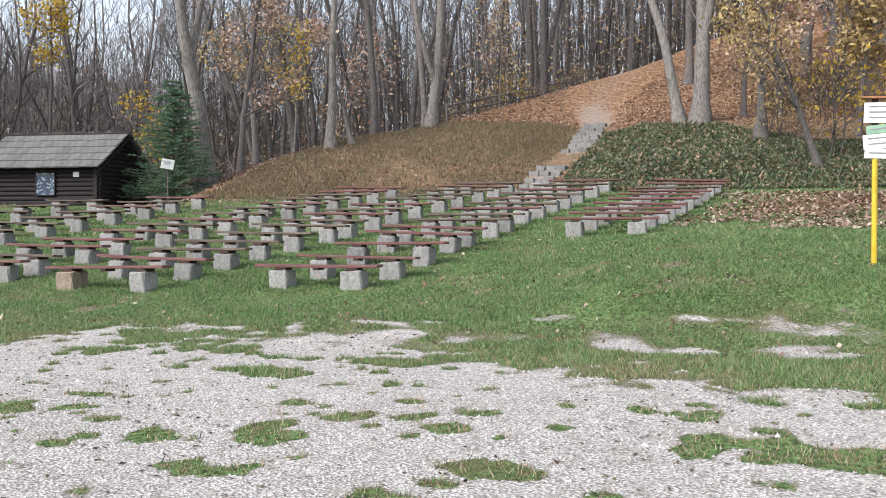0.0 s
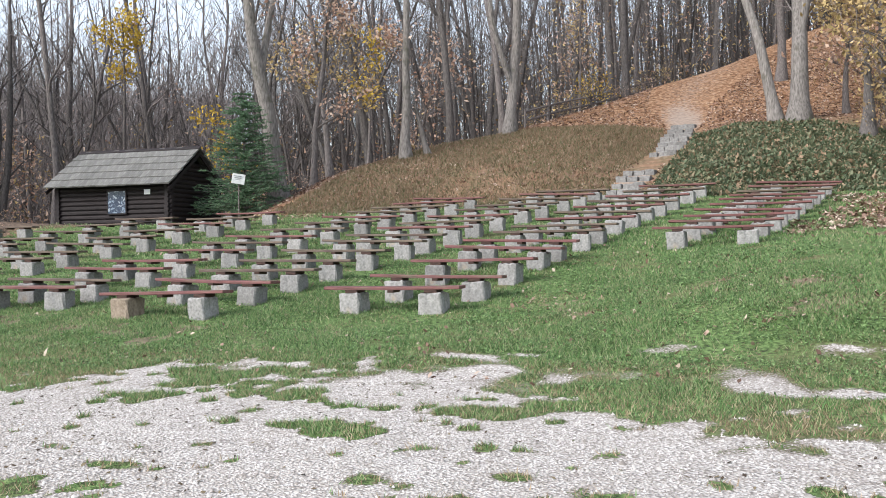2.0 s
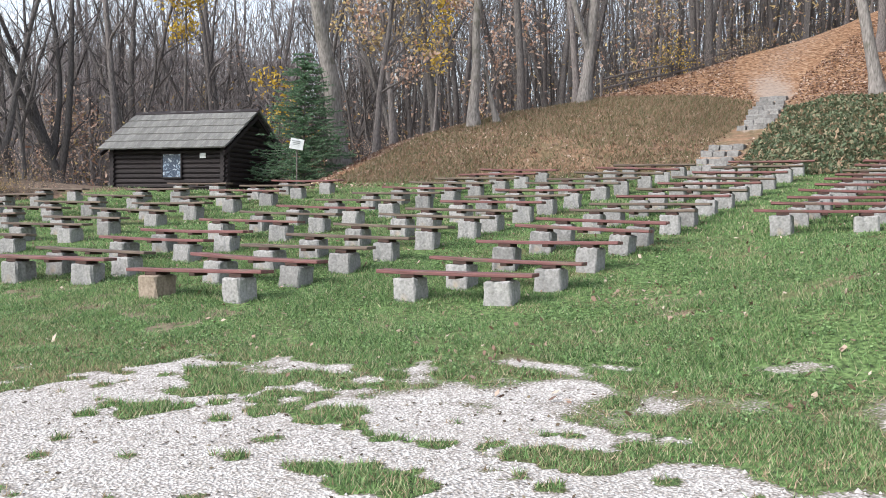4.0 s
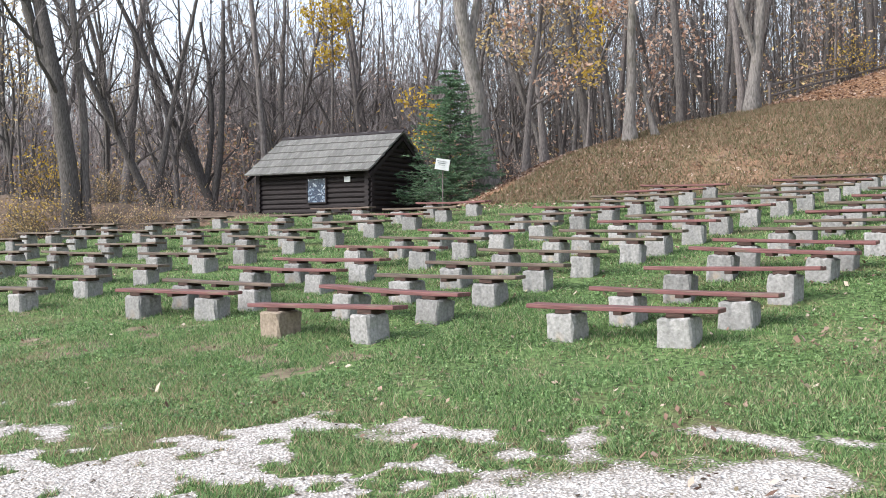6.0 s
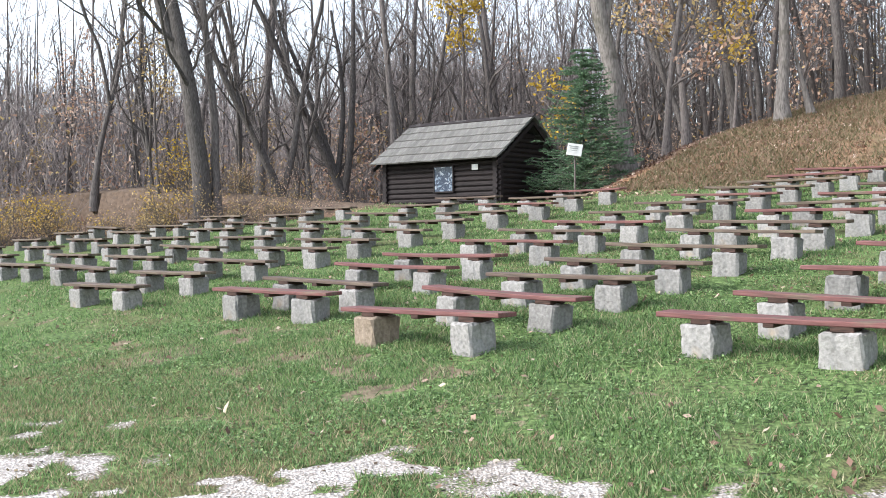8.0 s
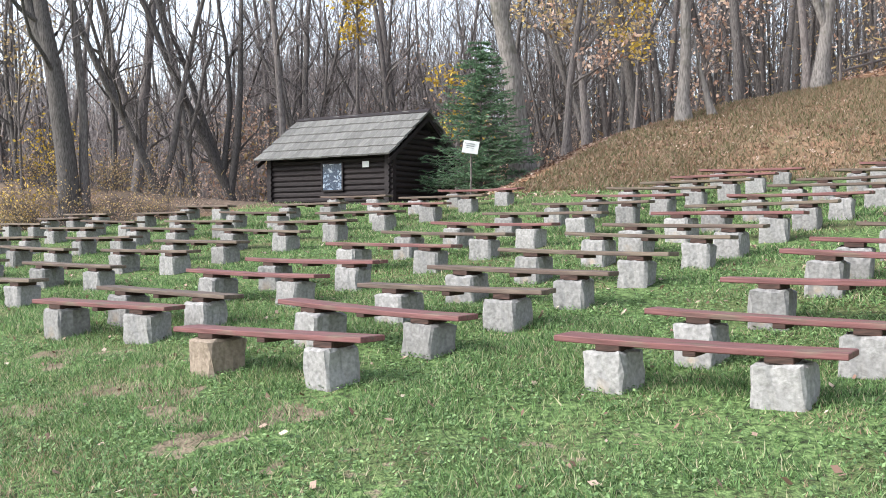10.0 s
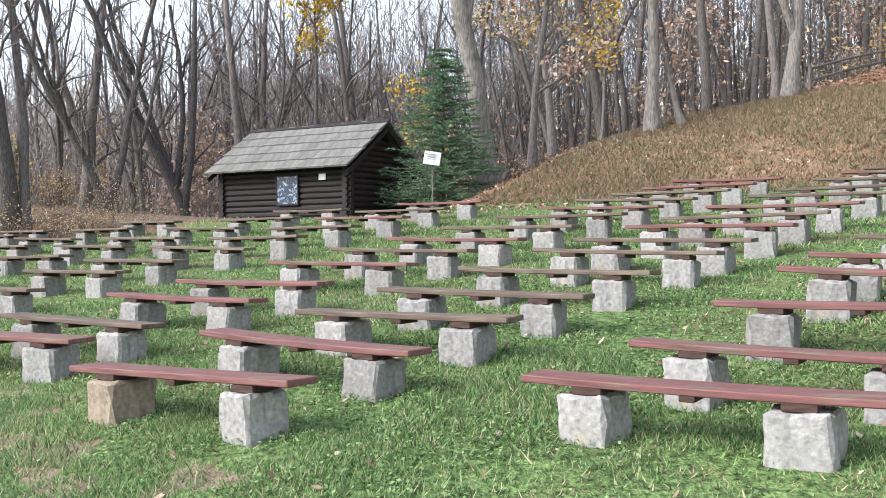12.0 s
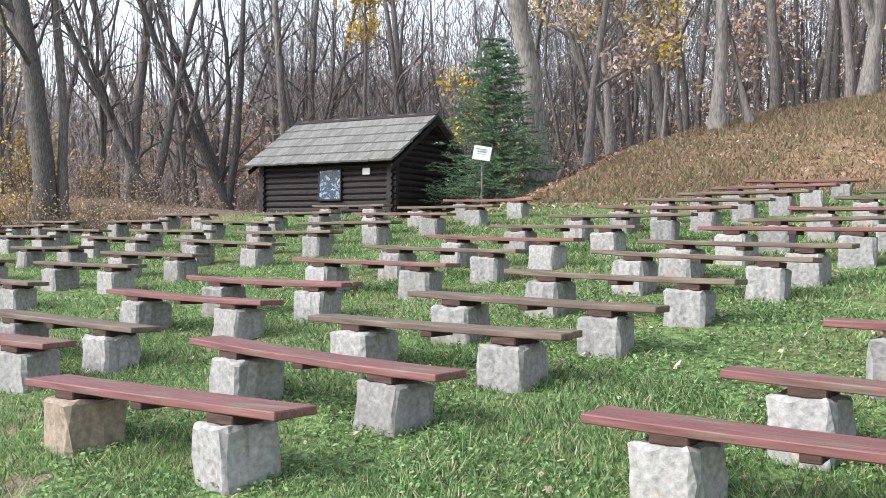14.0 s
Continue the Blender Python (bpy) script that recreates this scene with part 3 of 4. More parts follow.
# ---- trees ----
class Wood:
    """Gathers tapered, bent limbs as arrays, and the tips that leaves grow on."""

    def __init__(self, seed):
        self.r = random.Random(seed)
        self.parts = {"trunk": ([], []), "crown": ([], [])}
        self.tips = []

    def limb(self, where, pts, radii, sides):
        vs, fs = self.parts[where]
        base = len(vs)
        for k, (p, r) in enumerate(zip(pts, radii)):
            d = (pts[min(k + 1, len(pts) - 1)] - pts[max(k - 1, 0)]).normalized()
            a = d.orthogonal().normalized() if abs(d.z) < 0.85 else (Vector((1, 0, 0)) - d * d.x).normalized()
            b = d.cross(a)
            for s in range(sides):
                w = 2 * math.pi * s / sides
                q = p + (a * math.cos(w) + b * math.sin(w)) * r
                vs.append((q.x, q.y, q.z))
        for k in range(len(pts) - 1):
            for s in range(sides):
                n = (s + 1) % sides
                fs.append((base + k * sides + s, base + k * sides + n, base + (k + 1) * sides + n, base + (k + 1) * sides + s))

    def bent(self, start, way, length, steps, wobble, rise=0.0):
        pts, p, d = [start.copy()], start.copy(), way.normalized()
        for _ in range(steps):
            d = (d + Vector((self.r.gauss(0, wobble), self.r.gauss(0, wobble), self.r.gauss(0, wobble * 0.6) + rise))).normalized()
            p = p + d * length / steps
            pts.append(p.copy())
        return pts

    def grow(self, pts, radii, level, top, count, spreadness, length, low=0.35):
        """Side limbs along a limb, down to twigs."""
        r = self.r
        for _ in range(count):
            f = r.uniform(low, 1.0)
            k = min(int(f * (len(pts) - 1)), len(pts) - 2)
            w = f * (len(pts) - 1) - k
            start = pts[k].lerp(pts[k + 1], w)
            along = (pts[k + 1] - pts[k]).normalized()
            side = along.orthogonal().normalized()
            side.rotate(Matrix.Rotation(r.uniform(0, 2 * math.pi), 3, along))
            way = along * (1 - spreadness) + side * spreadness + Vector((0, 0, 0.25))
            ln = length * r.uniform(0.5, 1.1) * (1.15 - 0.6 * f)
            r0 = min(radii[k] * 0.62, 0.016 * ln + 0.006)
            steps = 6 if level == 1 else (4 if level == 2 else 2)
            sub = self.bent(start, way, ln, steps, 0.20, 0.05)
            rr = [max(0.004, r0 * (1 - 0.85 * i / steps)) for i in range(steps + 1)]
            self.limb("trunk" if level == 1 else "crown", sub, rr, 6 if level == 1 else 3)
            if level < top:
                self.grow(sub, rr, level + 1, top, 6 if level == 1 else 4, 0.6, ln * 0.5, 0.2)
            else:
                self.tips += sub[1:]


def leaf_cloud(name, centres, count, spreads, size, material, parent, seed, label=""):
    """Small folded leaves round the given places."""
    g = np.random.default_rng(seed)
    c = np.asarray(centres, float)
    pick = c[g.integers(0, len(c), count)] + g.normal(0, 1, (count, 3)) * spreads
    a = g.normal(0, 1, (count, 3))
    a /= np.linalg.norm(a, axis=1, keepdims=True)
    b = np.cross(a, g.normal(0, 1, (count, 3)))
    b /= np.linalg.norm(b, axis=1, keepdims=True)
    s = size * g.uniform(0.6, 1.3, (count, 1))
    v = np.stack([pick - a * s, pick + b * s * 0.55, pick + a * s, pick - b * s * 0.55], 1).reshape(-1, 3)
    f = np.arange(count * 4).reshape(-1, 4)
    return arrays(name, v, f, material, parent, label)


def flared(height, r0, r1, steps, flare=1.6):
    out = []
    for k in range(steps + 1):
        f = k / steps
        r = r0 + (r1 - r0) * f
        out.append(r * (1 + (flare - 1) * math.exp(-f * height / 0.45)))
    return out


def tree(label, seed, height, radius, lean=(0, 0), bark=None, forks=(), first=0.35, limbs=12, reach=4.0, leaves=0, leaf_mat=None, leaf_size=0.09, twist=0.05, spreadness=0.62, leaf_low=99.0, twigs=3, group=""):
    w = Wood(seed)
    t = thing("tree", label, "tree", group)
    steps = 16
    trunk = [Vector((0, 0, -0.5))] + w.bent(Vector((0, 0, 0)), Vector((lean[0], lean[1], 1)), height, steps, twist, 0.02)
    radii = flared(height, radius, radius * 0.28, steps)
    radii = [radii[0] * 1.15] + radii
    w.limb("trunk", trunk, radii, 10)
    w.grow(trunk, radii, 1, twigs, limbs, spreadness, reach, first)
    for at, dx, dy, ln, thick in forks:
        k = int(at * steps) + 1
        sub = w.bent(trunk[k] - Vector((0, 0, 0.1)), Vector((dx, dy, 1)), ln, 8, 0.08, 0.04)
        rr = [radius * thick * (1 - 0.07 * i) for i in range(9)]
        w.limb("trunk", sub, rr, 8)
        w.grow(sub, rr, 1, twigs, max(4, limbs // 2), spreadness, reach * 0.8, 0.3)
    for name in w.parts:
        vs, fs = w.parts[name]
        if fs:
            ob = arrays(name, vs, fs, (bark or BARK) if name == "trunk" else TWIG, t)
            ob.data.polygons.foreach_set("use_smooth", np.ones(len(fs), bool))
    if leaves:
        tips = [p for p in w.tips if p.z < leaf_low] or w.tips
        leaf_cloud("foliage", [tuple(p) for p in tips], leaves, 0.26, leaf_size, leaf_mat or RUSSET, t, seed)
    return t


def stand(ob, x, y, turn=0.0, size=1.0):
    m = pose(x, y, float(ground_z(x, y)) - 0.05, 0, 0, turn)
    ob.matrix_basis = m @ Matrix.Scale(size, 4)
    return ob


def shrub(label, seed, height, wide, leaf_mat, leaves, leaf_size=0.05):
    w = Wood(seed)
    t = thing("shrub", label, "shrub", "autumn undergrowth")
    for _ in range(9):
        way = Vector((w.r.gauss(0, 0.35), w.r.gauss(0, 0.35), 1))
        st = w.bent(Vector((w.r.gauss(0, wide * 0.18), w.r.gauss(0, wide * 0.18), -0.1)), way, height * w.r.uniform(0.6, 1.1), 5, 0.14)
        rr = [0.018 - 0.0028 * i for i in range(6)]
        w.limb("crown", st, rr, 4)
        w.grow(st, rr, 2, 3, 7, 0.65, wide * 0.55, 0.2)
    vs, fs = w.parts["crown"]
    arrays("crown", vs, fs, DARKBARK, t)
    leaf_cloud("foliage", [tuple(p) for p in w.tips], leaves, 0.2, leaf_size, leaf_mat, t, seed)
    return t


def spruce(height, width):
    """A young spruce: whorls of drooping boughs set with needle sprays."""
    r = random.Random(21)
    t = thing("spruce_tree", "young dark green spruce tree beside the log hut", "tree")
    part("trunk", rod(0.07, height, Matrix.Translation((0, 0, -0.3)), 8, 0.15), BARK, t)
    g = np.random.default_rng(8)
    w = Wood(5)
    rows = []
    z = 0.25
    while z < height - 0.1:
        f = 1 - z / height
        n = int(6 + 7 * f)
        for k in range(n):
            ang = r.uniform(0, 2 * math.pi)
            ln = width / 2 * (f ** 0.65) * r.uniform(0.72, 1.15) + 0.05
            pts = []
            for i in range(7):
                q = i / 6
                pts.append(Vector((math.cos(ang) * ln * q, math.sin(ang) * ln * q, z + ln * (0.28 * q - 0.42 * q * q + 0.22 * q ** 4) * (1 if f > 0.15 else -1.6))))
            w.limb("crown", pts, [0.014 * (1 - 0.8 * i / 6) for i in range(7)], 3)
            side = Vector((-math.sin(ang), math.cos(ang), 0))
            for i in range(1, 7):
                for s in (-1, 1, 0):
                    for _ in range(2):
                        base = pts[i].lerp(pts[i - 1], r.random())
                        out = (pts[i] - pts[i - 1]).normalized() * r.uniform(0.5, 1.0) + side * s * r.uniform(0.5, 1.1) + Vector((0, 0, r.uniform(-0.35, 0.25)))
                        rows.append((base, out.normalized() * r.uniform(0.10, 0.22) * (0.6 + 0.7 * f)))
        z += r.uniform(0.09, 0.15)
    vs, fs = w.parts["crown"]
    arrays("bough", vs, fs, TWIG, t)
    base = np.array([tuple(b) for b, _ in rows])
    out = np.array([tuple(o) for _, o in rows])
    allv = []
    for k in range(5):
        ax = np.cross(out, g.normal(0, 1, out.shape))
        ax /= np.linalg.norm(ax, axis=1, keepdims=True)
        s = base + out * g.uniform(0, 0.75, (len(out), 1))
        tip = s + out * 0.55 + ax * g.uniform(0.01, 0.05, (len(out), 1))
        allv.append(np.stack([s + ax * 0.012, s - ax * 0.012, tip], 1))
    v = np.concatenate(allv).reshape(-1, 3)
    arrays("needles", v, np.arange(len(v)).reshape(-1, 3), NEEDLE, t)
    return t


stand(spruce(5.0, 3.7), 6.2, 37.2)

# trees that can be told apart
OLD = "tall grey autumn tree with bare branches"
stand(tree("big old oak with thick forked trunk and bare limbs", 31, 16, 0.36, (-0.03, 0), DARKBARK, ((0.42, 0.5, 0.1, 7, 0.62),), 0.3, 18, 5.5), -6.95, 41.2, 160)
stand(tree("grey tree with rising limbs and twigs", 32, 17, 0.30, (0.03, 0), BARK, ((0.35, -0.3, 0.1, 8, 0.6),), 0.3, 16, 4.5), -7.15, 49.8, 40)
stand(tree("dark leaning tree with many thin rising limbs", 33, 14, 0.21, (-0.24, 0), DARKBARK, ((0.22, 0.25, 0, 9, 0.75), (0.3, -0.5, 0, 7, 0.6)), 0.2, 16, 4.0), -4.3, 46.6)
stand(tree("thin dark tree with forked crown", 34, 13, 0.13, (0.02, 0), DARKBARK, ((0.4, 0.3, 0, 5, 0.7),), 0.25, 12, 3.0), -4.0, 48.4)
stand(tree("dark tree with several steep limbs behind the hut", 35, 15, 0.24, (-0.10, 0), DARKBARK, ((0.2, 0.22, 0, 10, 0.75), (0.26, -0.35, 0, 8, 0.7), (0.3, 0.05, 0.2, 8, 0.6)), 0.25, 16, 4.2), -2.3, 50.7)
stand(tree("dark bare tree with fan of branches", 36, 16, 0.24, (0.02, 0), DARKBARK, ((0.3, -0.3, 0, 9, 0.6), (0.34, 0.35, 0, 8, 0.6)), 0.25, 18, 4.5), 0.2, 55.2)
stand(tree("grey straight tree with clinging brown leaves", 37, 17, 0.27, (0.02, 0), BARK, (), 0.3, 14, 3.6, 420, RUSSET), 4.9, 57.3)
stand(tree("old pale hollow trunk with knots and russet leaves", 38, 13, 0.35, (-0.07, 0), PALE, ((0.42, 0.2, 0.1, 5, 0.5),), 0.42, 9, 3.2, 260, RUSSET), 7.75, 38.6)
stand(tree("slim grey tree with orange and yellow leaves", 39, 12, 0.13, (0.0, 0), BARK, (), 0.22, 15, 3.2, 800, RUSSET, 0.09, leaf_low=7.5), 9.3, 39.4)
stand(tree("slim tree with low yellow and orange leaf sprays", 40, 11, 0.14, (0.02, 0), BARK, (), 0.2, 14, 3.4, 800, TAWNY, 0.09, leaf_low=6.5), 10.1, 39.9)
stand(tree("pale broken tree with leaning forked prop", 41, 13, 0.21, (0.0, 0), PALE, (), 0.34, 10, 2.8, 300, RUSSET, leaf_low=6.0), 13.15, 39.3)
stand(tree("pale leaning dead limb propped on a trunk", 42, 2.6, 0.12, (-0.34, 0.0), PALE, (), 0.9, 1, 0.5), 14.15, 39.35)
stand(tree("tall pale trunk with steep side limb on the crest", 43, 17, 0.25, (0.01, 0), PALE, ((0.16, -0.33, 0, 9, 0.62),), 0.38, 10, 3.0), 18.75, 41.2)
stand(tree("leaning pale grey tree on the hill", 44, 13, 0.23, (-0.12, 0.05), PALE, (), 0.45, 9, 3.2), 26.2, 32.3)
stand(tree("curved pale grey tree with flared root", 45, 13, 0.36, (0.08, 0.0), PALE, ((0.3, 0.25, 0, 7, 0.6),), 0.35, 10, 3.4, 260, TAWNY), 26.7, 31.6)
stand(tree("reddish straight pine trunk on the hill", 46, 16, 0.22, (0.0, 0), BARK, (), 0.6, 9, 2.6), 33.6, 40.8)
stand(tree("dark gnarled stump-like trunk among leaves", 47, 3.4, 0.24, (0.05, 0), DARKBARK, (), 0.4, 6, 1.6, 160, TAWNY), 26.3, 27.7)
stand(tree("thin leaning tree with yellowing leaves", 48, 10, 0.11, (-0.35, 0.1), BARK, (), 0.25, 16, 3.6, 2600, TAWNY, 0.08), 24.6, 23.2)
stand(tree("yellow-leaved tree above the undergrowth", 49, 9, 0.12, (-0.1, 0), BARK, (), 0.3, 18, 3.8, 3600, TAWNY, 0.085), 29.6, 32.2)
stand(tree("tawny tree with dense low crown", 53, 8, 0.1, (0.1, 0), BARK, (), 0.15, 18, 3.4, 3600, TAWNY, 0.11), 29.5, 26.0)
stand(tree("russet tree with dense low crown", 54, 7.5, 0.1, (-0.1, 0), BARK, (), 0.15, 18, 3.2, 3200, RUSSET, 0.10), 31.0, 31.5)
stand(tree("bright yellow maple rising behind the hut", 50, 11.6, 0.12, (0.0, 0), BARK, (), 0.72, 12, 2.4, 1000, YELLOW, 0.10), 2.5, 50.5)
stand(tree("low maple with bright yellow leaves", 51, 6.0, 0.08, (0.0, 0), BARK, (), 0.45, 10, 2.2, 420, YELLOW, 0.10), 6.2, 45.5)
stand(tree("low maple with bright yellow leaves", 52, 6.2, 0.08, (0.1, 0), BARK, (), 0.45, 9, 2.0, 420, YELLOW, 0.10), 12.8, 43.9)


def forest():
    """The woods behind: a few kinds of bare tree, set out again and again."""
    g = random.Random(77)
    label = "bare grey forest tree with thin branches"
    tall = [tree(label, 60 + k, g.uniform(16, 20), g.uniform(0.10, 0.17), (g.uniform(-0.05, 0.05), 0), BARK, (), 0.4, 13, 3.4, 170 if k < 2 else 0, RUSSET, 0.10, group="forest trees") for k in range(4)]
    dark = [tree("dark straight forest trunk with short branches", 70 + k, g.uniform(17, 21), g.uniform(0.13, 0.20), (g.uniform(-0.03, 0.03), 0), DARKBARK, (), 0.3, 14, 2.4, twigs=3, group="dark forest trunks") for k in range(3)]
    bushy = [tree("forked bare tree with dense twigs", 80 + k, g.uniform(12, 15), g.uniform(0.09, 0.14), (g.uniform(-0.15, 0.15), 0), DARKBARK, ((0.25, 0.3, 0.1, 8, 0.7), (0.3, -0.3, -0.1, 7, 0.65)), 0.25, 13, 3.6, group="forked forest trees") for k in range(3)]
    young = [tree("young tree with clinging tawny leaves", 90 + k, g.uniform(6, 9), 0.07, (g.uniform(-0.1, 0.1), 0), BARK, (), 0.2, 12, 2.2, 600, (RUSSET, TAWNY, RUSSET)[k], 0.085, group="young leafy trees") for k in range(3)]
    used = set()

    def put(kind, x, y):
        m = pose(x, y, float(ground_z(x, y)) - 0.05, 0, 0, g.uniform(0, 360)) @ Matrix.Scale(g.uniform(0.85, 1.2), 4)
        if kind in used:
            copy_thing(kind, m)
        else:
            used.add(kind)
            kind.matrix_basis = m

    taken = []
    tries = 0
    while len(taken) < 310 and tries < 12000:
        tries += 1
        far = g.uniform(0, 1) ** 0.8
        d = 38 + far * 75
        az = radians(g.uniform(-30, 56))
        x, y = 1.5 + d * math.sin(az), 4 + d * math.cos(az)
        u, v = to_uv(x, y)
        beyond = float(left_of_crest(u, v))
        if v > 30 and beyond < 0.6 and v < 72:
            if not (u > 2.5 and v > 46 and g.random() < 0.6):
                continue
        if v < last_row(u) + 3.5 or (u > -22 and v < 33 and u < 8) or (-5 < x < 8.2 and y < 47):
            continue
        if g.random() < (0.55 if az < radians(-2) else (0.4 if az < radians(10) else 0.1)):
            continue
        gap = 1.4 if az > radians(12) else 2.2
        if any((x - a) ** 2 + (y - b) ** 2 < gap * gap for a, b in taken):
            continue
        taken.append((x, y))
        roll = g.random()
        if az > radians(16):
            kind = g.choice(dark if roll < 0.58 else (tall if roll < 0.92 else young))
        else:
            kind = g.choice(bushy if roll < 0.50 else (tall if roll < 0.76 else (dark if roll < 0.82 else young)))
        put(kind, x, y)
    for kind in tall + dark + bushy + young:
        if kind not in used:
            put(kind, -30 + g.uniform(-5, 5), 75 + g.uniform(-5, 5))


forest()


def undergrowth():
    g = random.Random(15)
    kinds = [shrub("tawny leafed shrub at the forest edge", 101, 1.9, 1.9, TAWNY, 520, 0.048), shrub("brown twiggy shrub with dry leaves", 102, 2.3, 1.8, RUSSET, 300, 0.042),
             shrub("yellow leafed shrub at the forest edge", 103, 2.0, 1.7, YELLOW, 420, 0.05)]
    used = set()

    def put(k, x, y, s):
        m = pose(x, y, float(ground_z(x, y)), 0, 0, g.uniform(0, 360)) @ Matrix.Scale(s, 4)
        if k in used:
            copy_thing(kinds[k], m)
        else:
            used.add(k)
            kinds[k].matrix_basis = m

    put(2, -8.6, 44.5, 1.3)
    for _ in range(95):
        u = g.uniform(-52, -24)
        v = float(last_row(u)) + g.uniform(1.8, 9)
        x, y = to_xy(u, v)
        if -2 < x < 7 and y < 44:
            continue
        put(g.choices((0, 1, 2), (4, 7, 1))[0], x, y, g.uniform(0.5, 1.05))
    for _ in range(34):
        u = g.uniform(-48, -25)
        x, y = to_xy(u, float(last_row(u)) + g.uniform(1.2, 2.6))
        if not (-2 < x < 7):
            put(g.choices((0, 1), (3, 7))[0], x, y, g.uniform(0.3, 0.6))
    for _ in range(26):
        v = g.uniform(35, 60)
        beyond = g.uniform(1.5, 7)
        u = float(left_of_crest(0, v)) - beyond
        put(g.choices((0, 1, 2), (3, 5, 1))[0], *to_xy(u, v), g.uniform(0.5, 0.9))
    for _ in range(34):
        u, v = g.uniform(0.8, 20), g.uniform(35, 50)
        put(g.choices((0, 1, 2), (6, 3, 1))[0], *to_xy(u, v), g.uniform(0.9, 1.7))


undergrowth()


def far_woods():
    """The tangle of the woods farther back: trunks, twigs and last leaves beyond counting."""
    g = np.random.default_rng(91)

    def place(n, near, far, lo, hi):
        d = near + (far - near) * g.random(n) ** 0.8
        az = np.radians(g.uniform(lo, hi, n))
        return 1.5 + d * np.sin(az), 4 + d * np.cos(az), d, az

    def clear(x, y):
        u, v = to_uv(x, y)
        return (left_of_crest(u, v) > 2.0) | (v > 72) | ((u > 4) & (v > 50))

    def strips(name, base, tip, width, material, label, category):
        way = tip - base
        flat = np.cross(way, g.normal(0, 1, way.shape))
        flat *= (width / np.linalg.norm(flat, axis=1))[:, None]
        v = np.stack([base - flat, base + flat, tip], 1).reshape(-1, 3)
        ob = arrays(name, v, np.arange(len(v)).reshape(-1, 3), material)
        return tagged(ob, label, category, kind="stuff")

    for lo, hi, n, twigs, leaves, high, mat in ((-30, -6, 240, 62000, 12000, 9.0, DARKBARK), (-6, 8, 220, 54000, 17000, 11.5, DARKBARK), (8, 58, 1000, 140000, 30000, 18.0, DARKBARK)):
        x, y, d, az = place(n, 58, 140, lo, hi)
        ok = clear(x, y)
        x, y, d = x[ok], y[ok], d[ok]
        base = np.stack([x, y, ground_z(x, y) - 0.3], 1)
        tip = base + np.stack([g.normal(0, 0.8, len(x)), g.normal(0, 0.8, len(x)), g.uniform(13, 22, len(x))], 1)
        for k in range(2):
            strips("far_trunks", base, tip, g.uniform(0.10, 0.2, len(x)), mat, "distant grey forest trunks", "woods")
        x, y, d, az = place(twigs, 48, 135, lo, hi)
        ok = clear(x, y)
        x, y, d = x[ok], y[ok], d[ok]
        z = ground_z(x, y) + high * g.random(len(x)) ** (1.5 if lo < -6 else 1.1) * 1.3
        base = np.stack([x, y, z], 1)
        tip = base + np.stack([g.normal(0, 0.6, len(x)), g.normal(0, 0.6, len(x)), g.uniform(0.3, 2.2, len(x))], 1)
        strips("far_twigs", base, tip, 0.010 + 0.00022 * d, TWIG if lo < 8 else DARKBARK, "distant tangle of bare twigs", "woods")
        x, y, d, az = place(leaves, 46, 110, lo, hi)
        ok = clear(x, y)
        x, y = x[ok], y[ok]
        z = ground_z(x, y) + 7 * g.random(len(x)) ** 1.7
        c = np.stack([x, y, z], 1)
        for mat2, share in ((RUSSET, slice(0, None, 2)), (TAWNY, slice(1, None, 2))):
            q = c[share]
            strips("far_leaves", q, q + g.normal(0, 0.13, q.shape), np.full(len(q), 0.07), mat2, "distant last autumn leaves", "woods")


far_woods()


# ---- log hut ----
HUT_X, HUT_Y, HUT_Z, HUT_TURN, HUT_LONG, HUT_HALF, HUT_RISE = 3.474, 36.351, 3.98, -35.5, 5.11, 2.175, 1.43


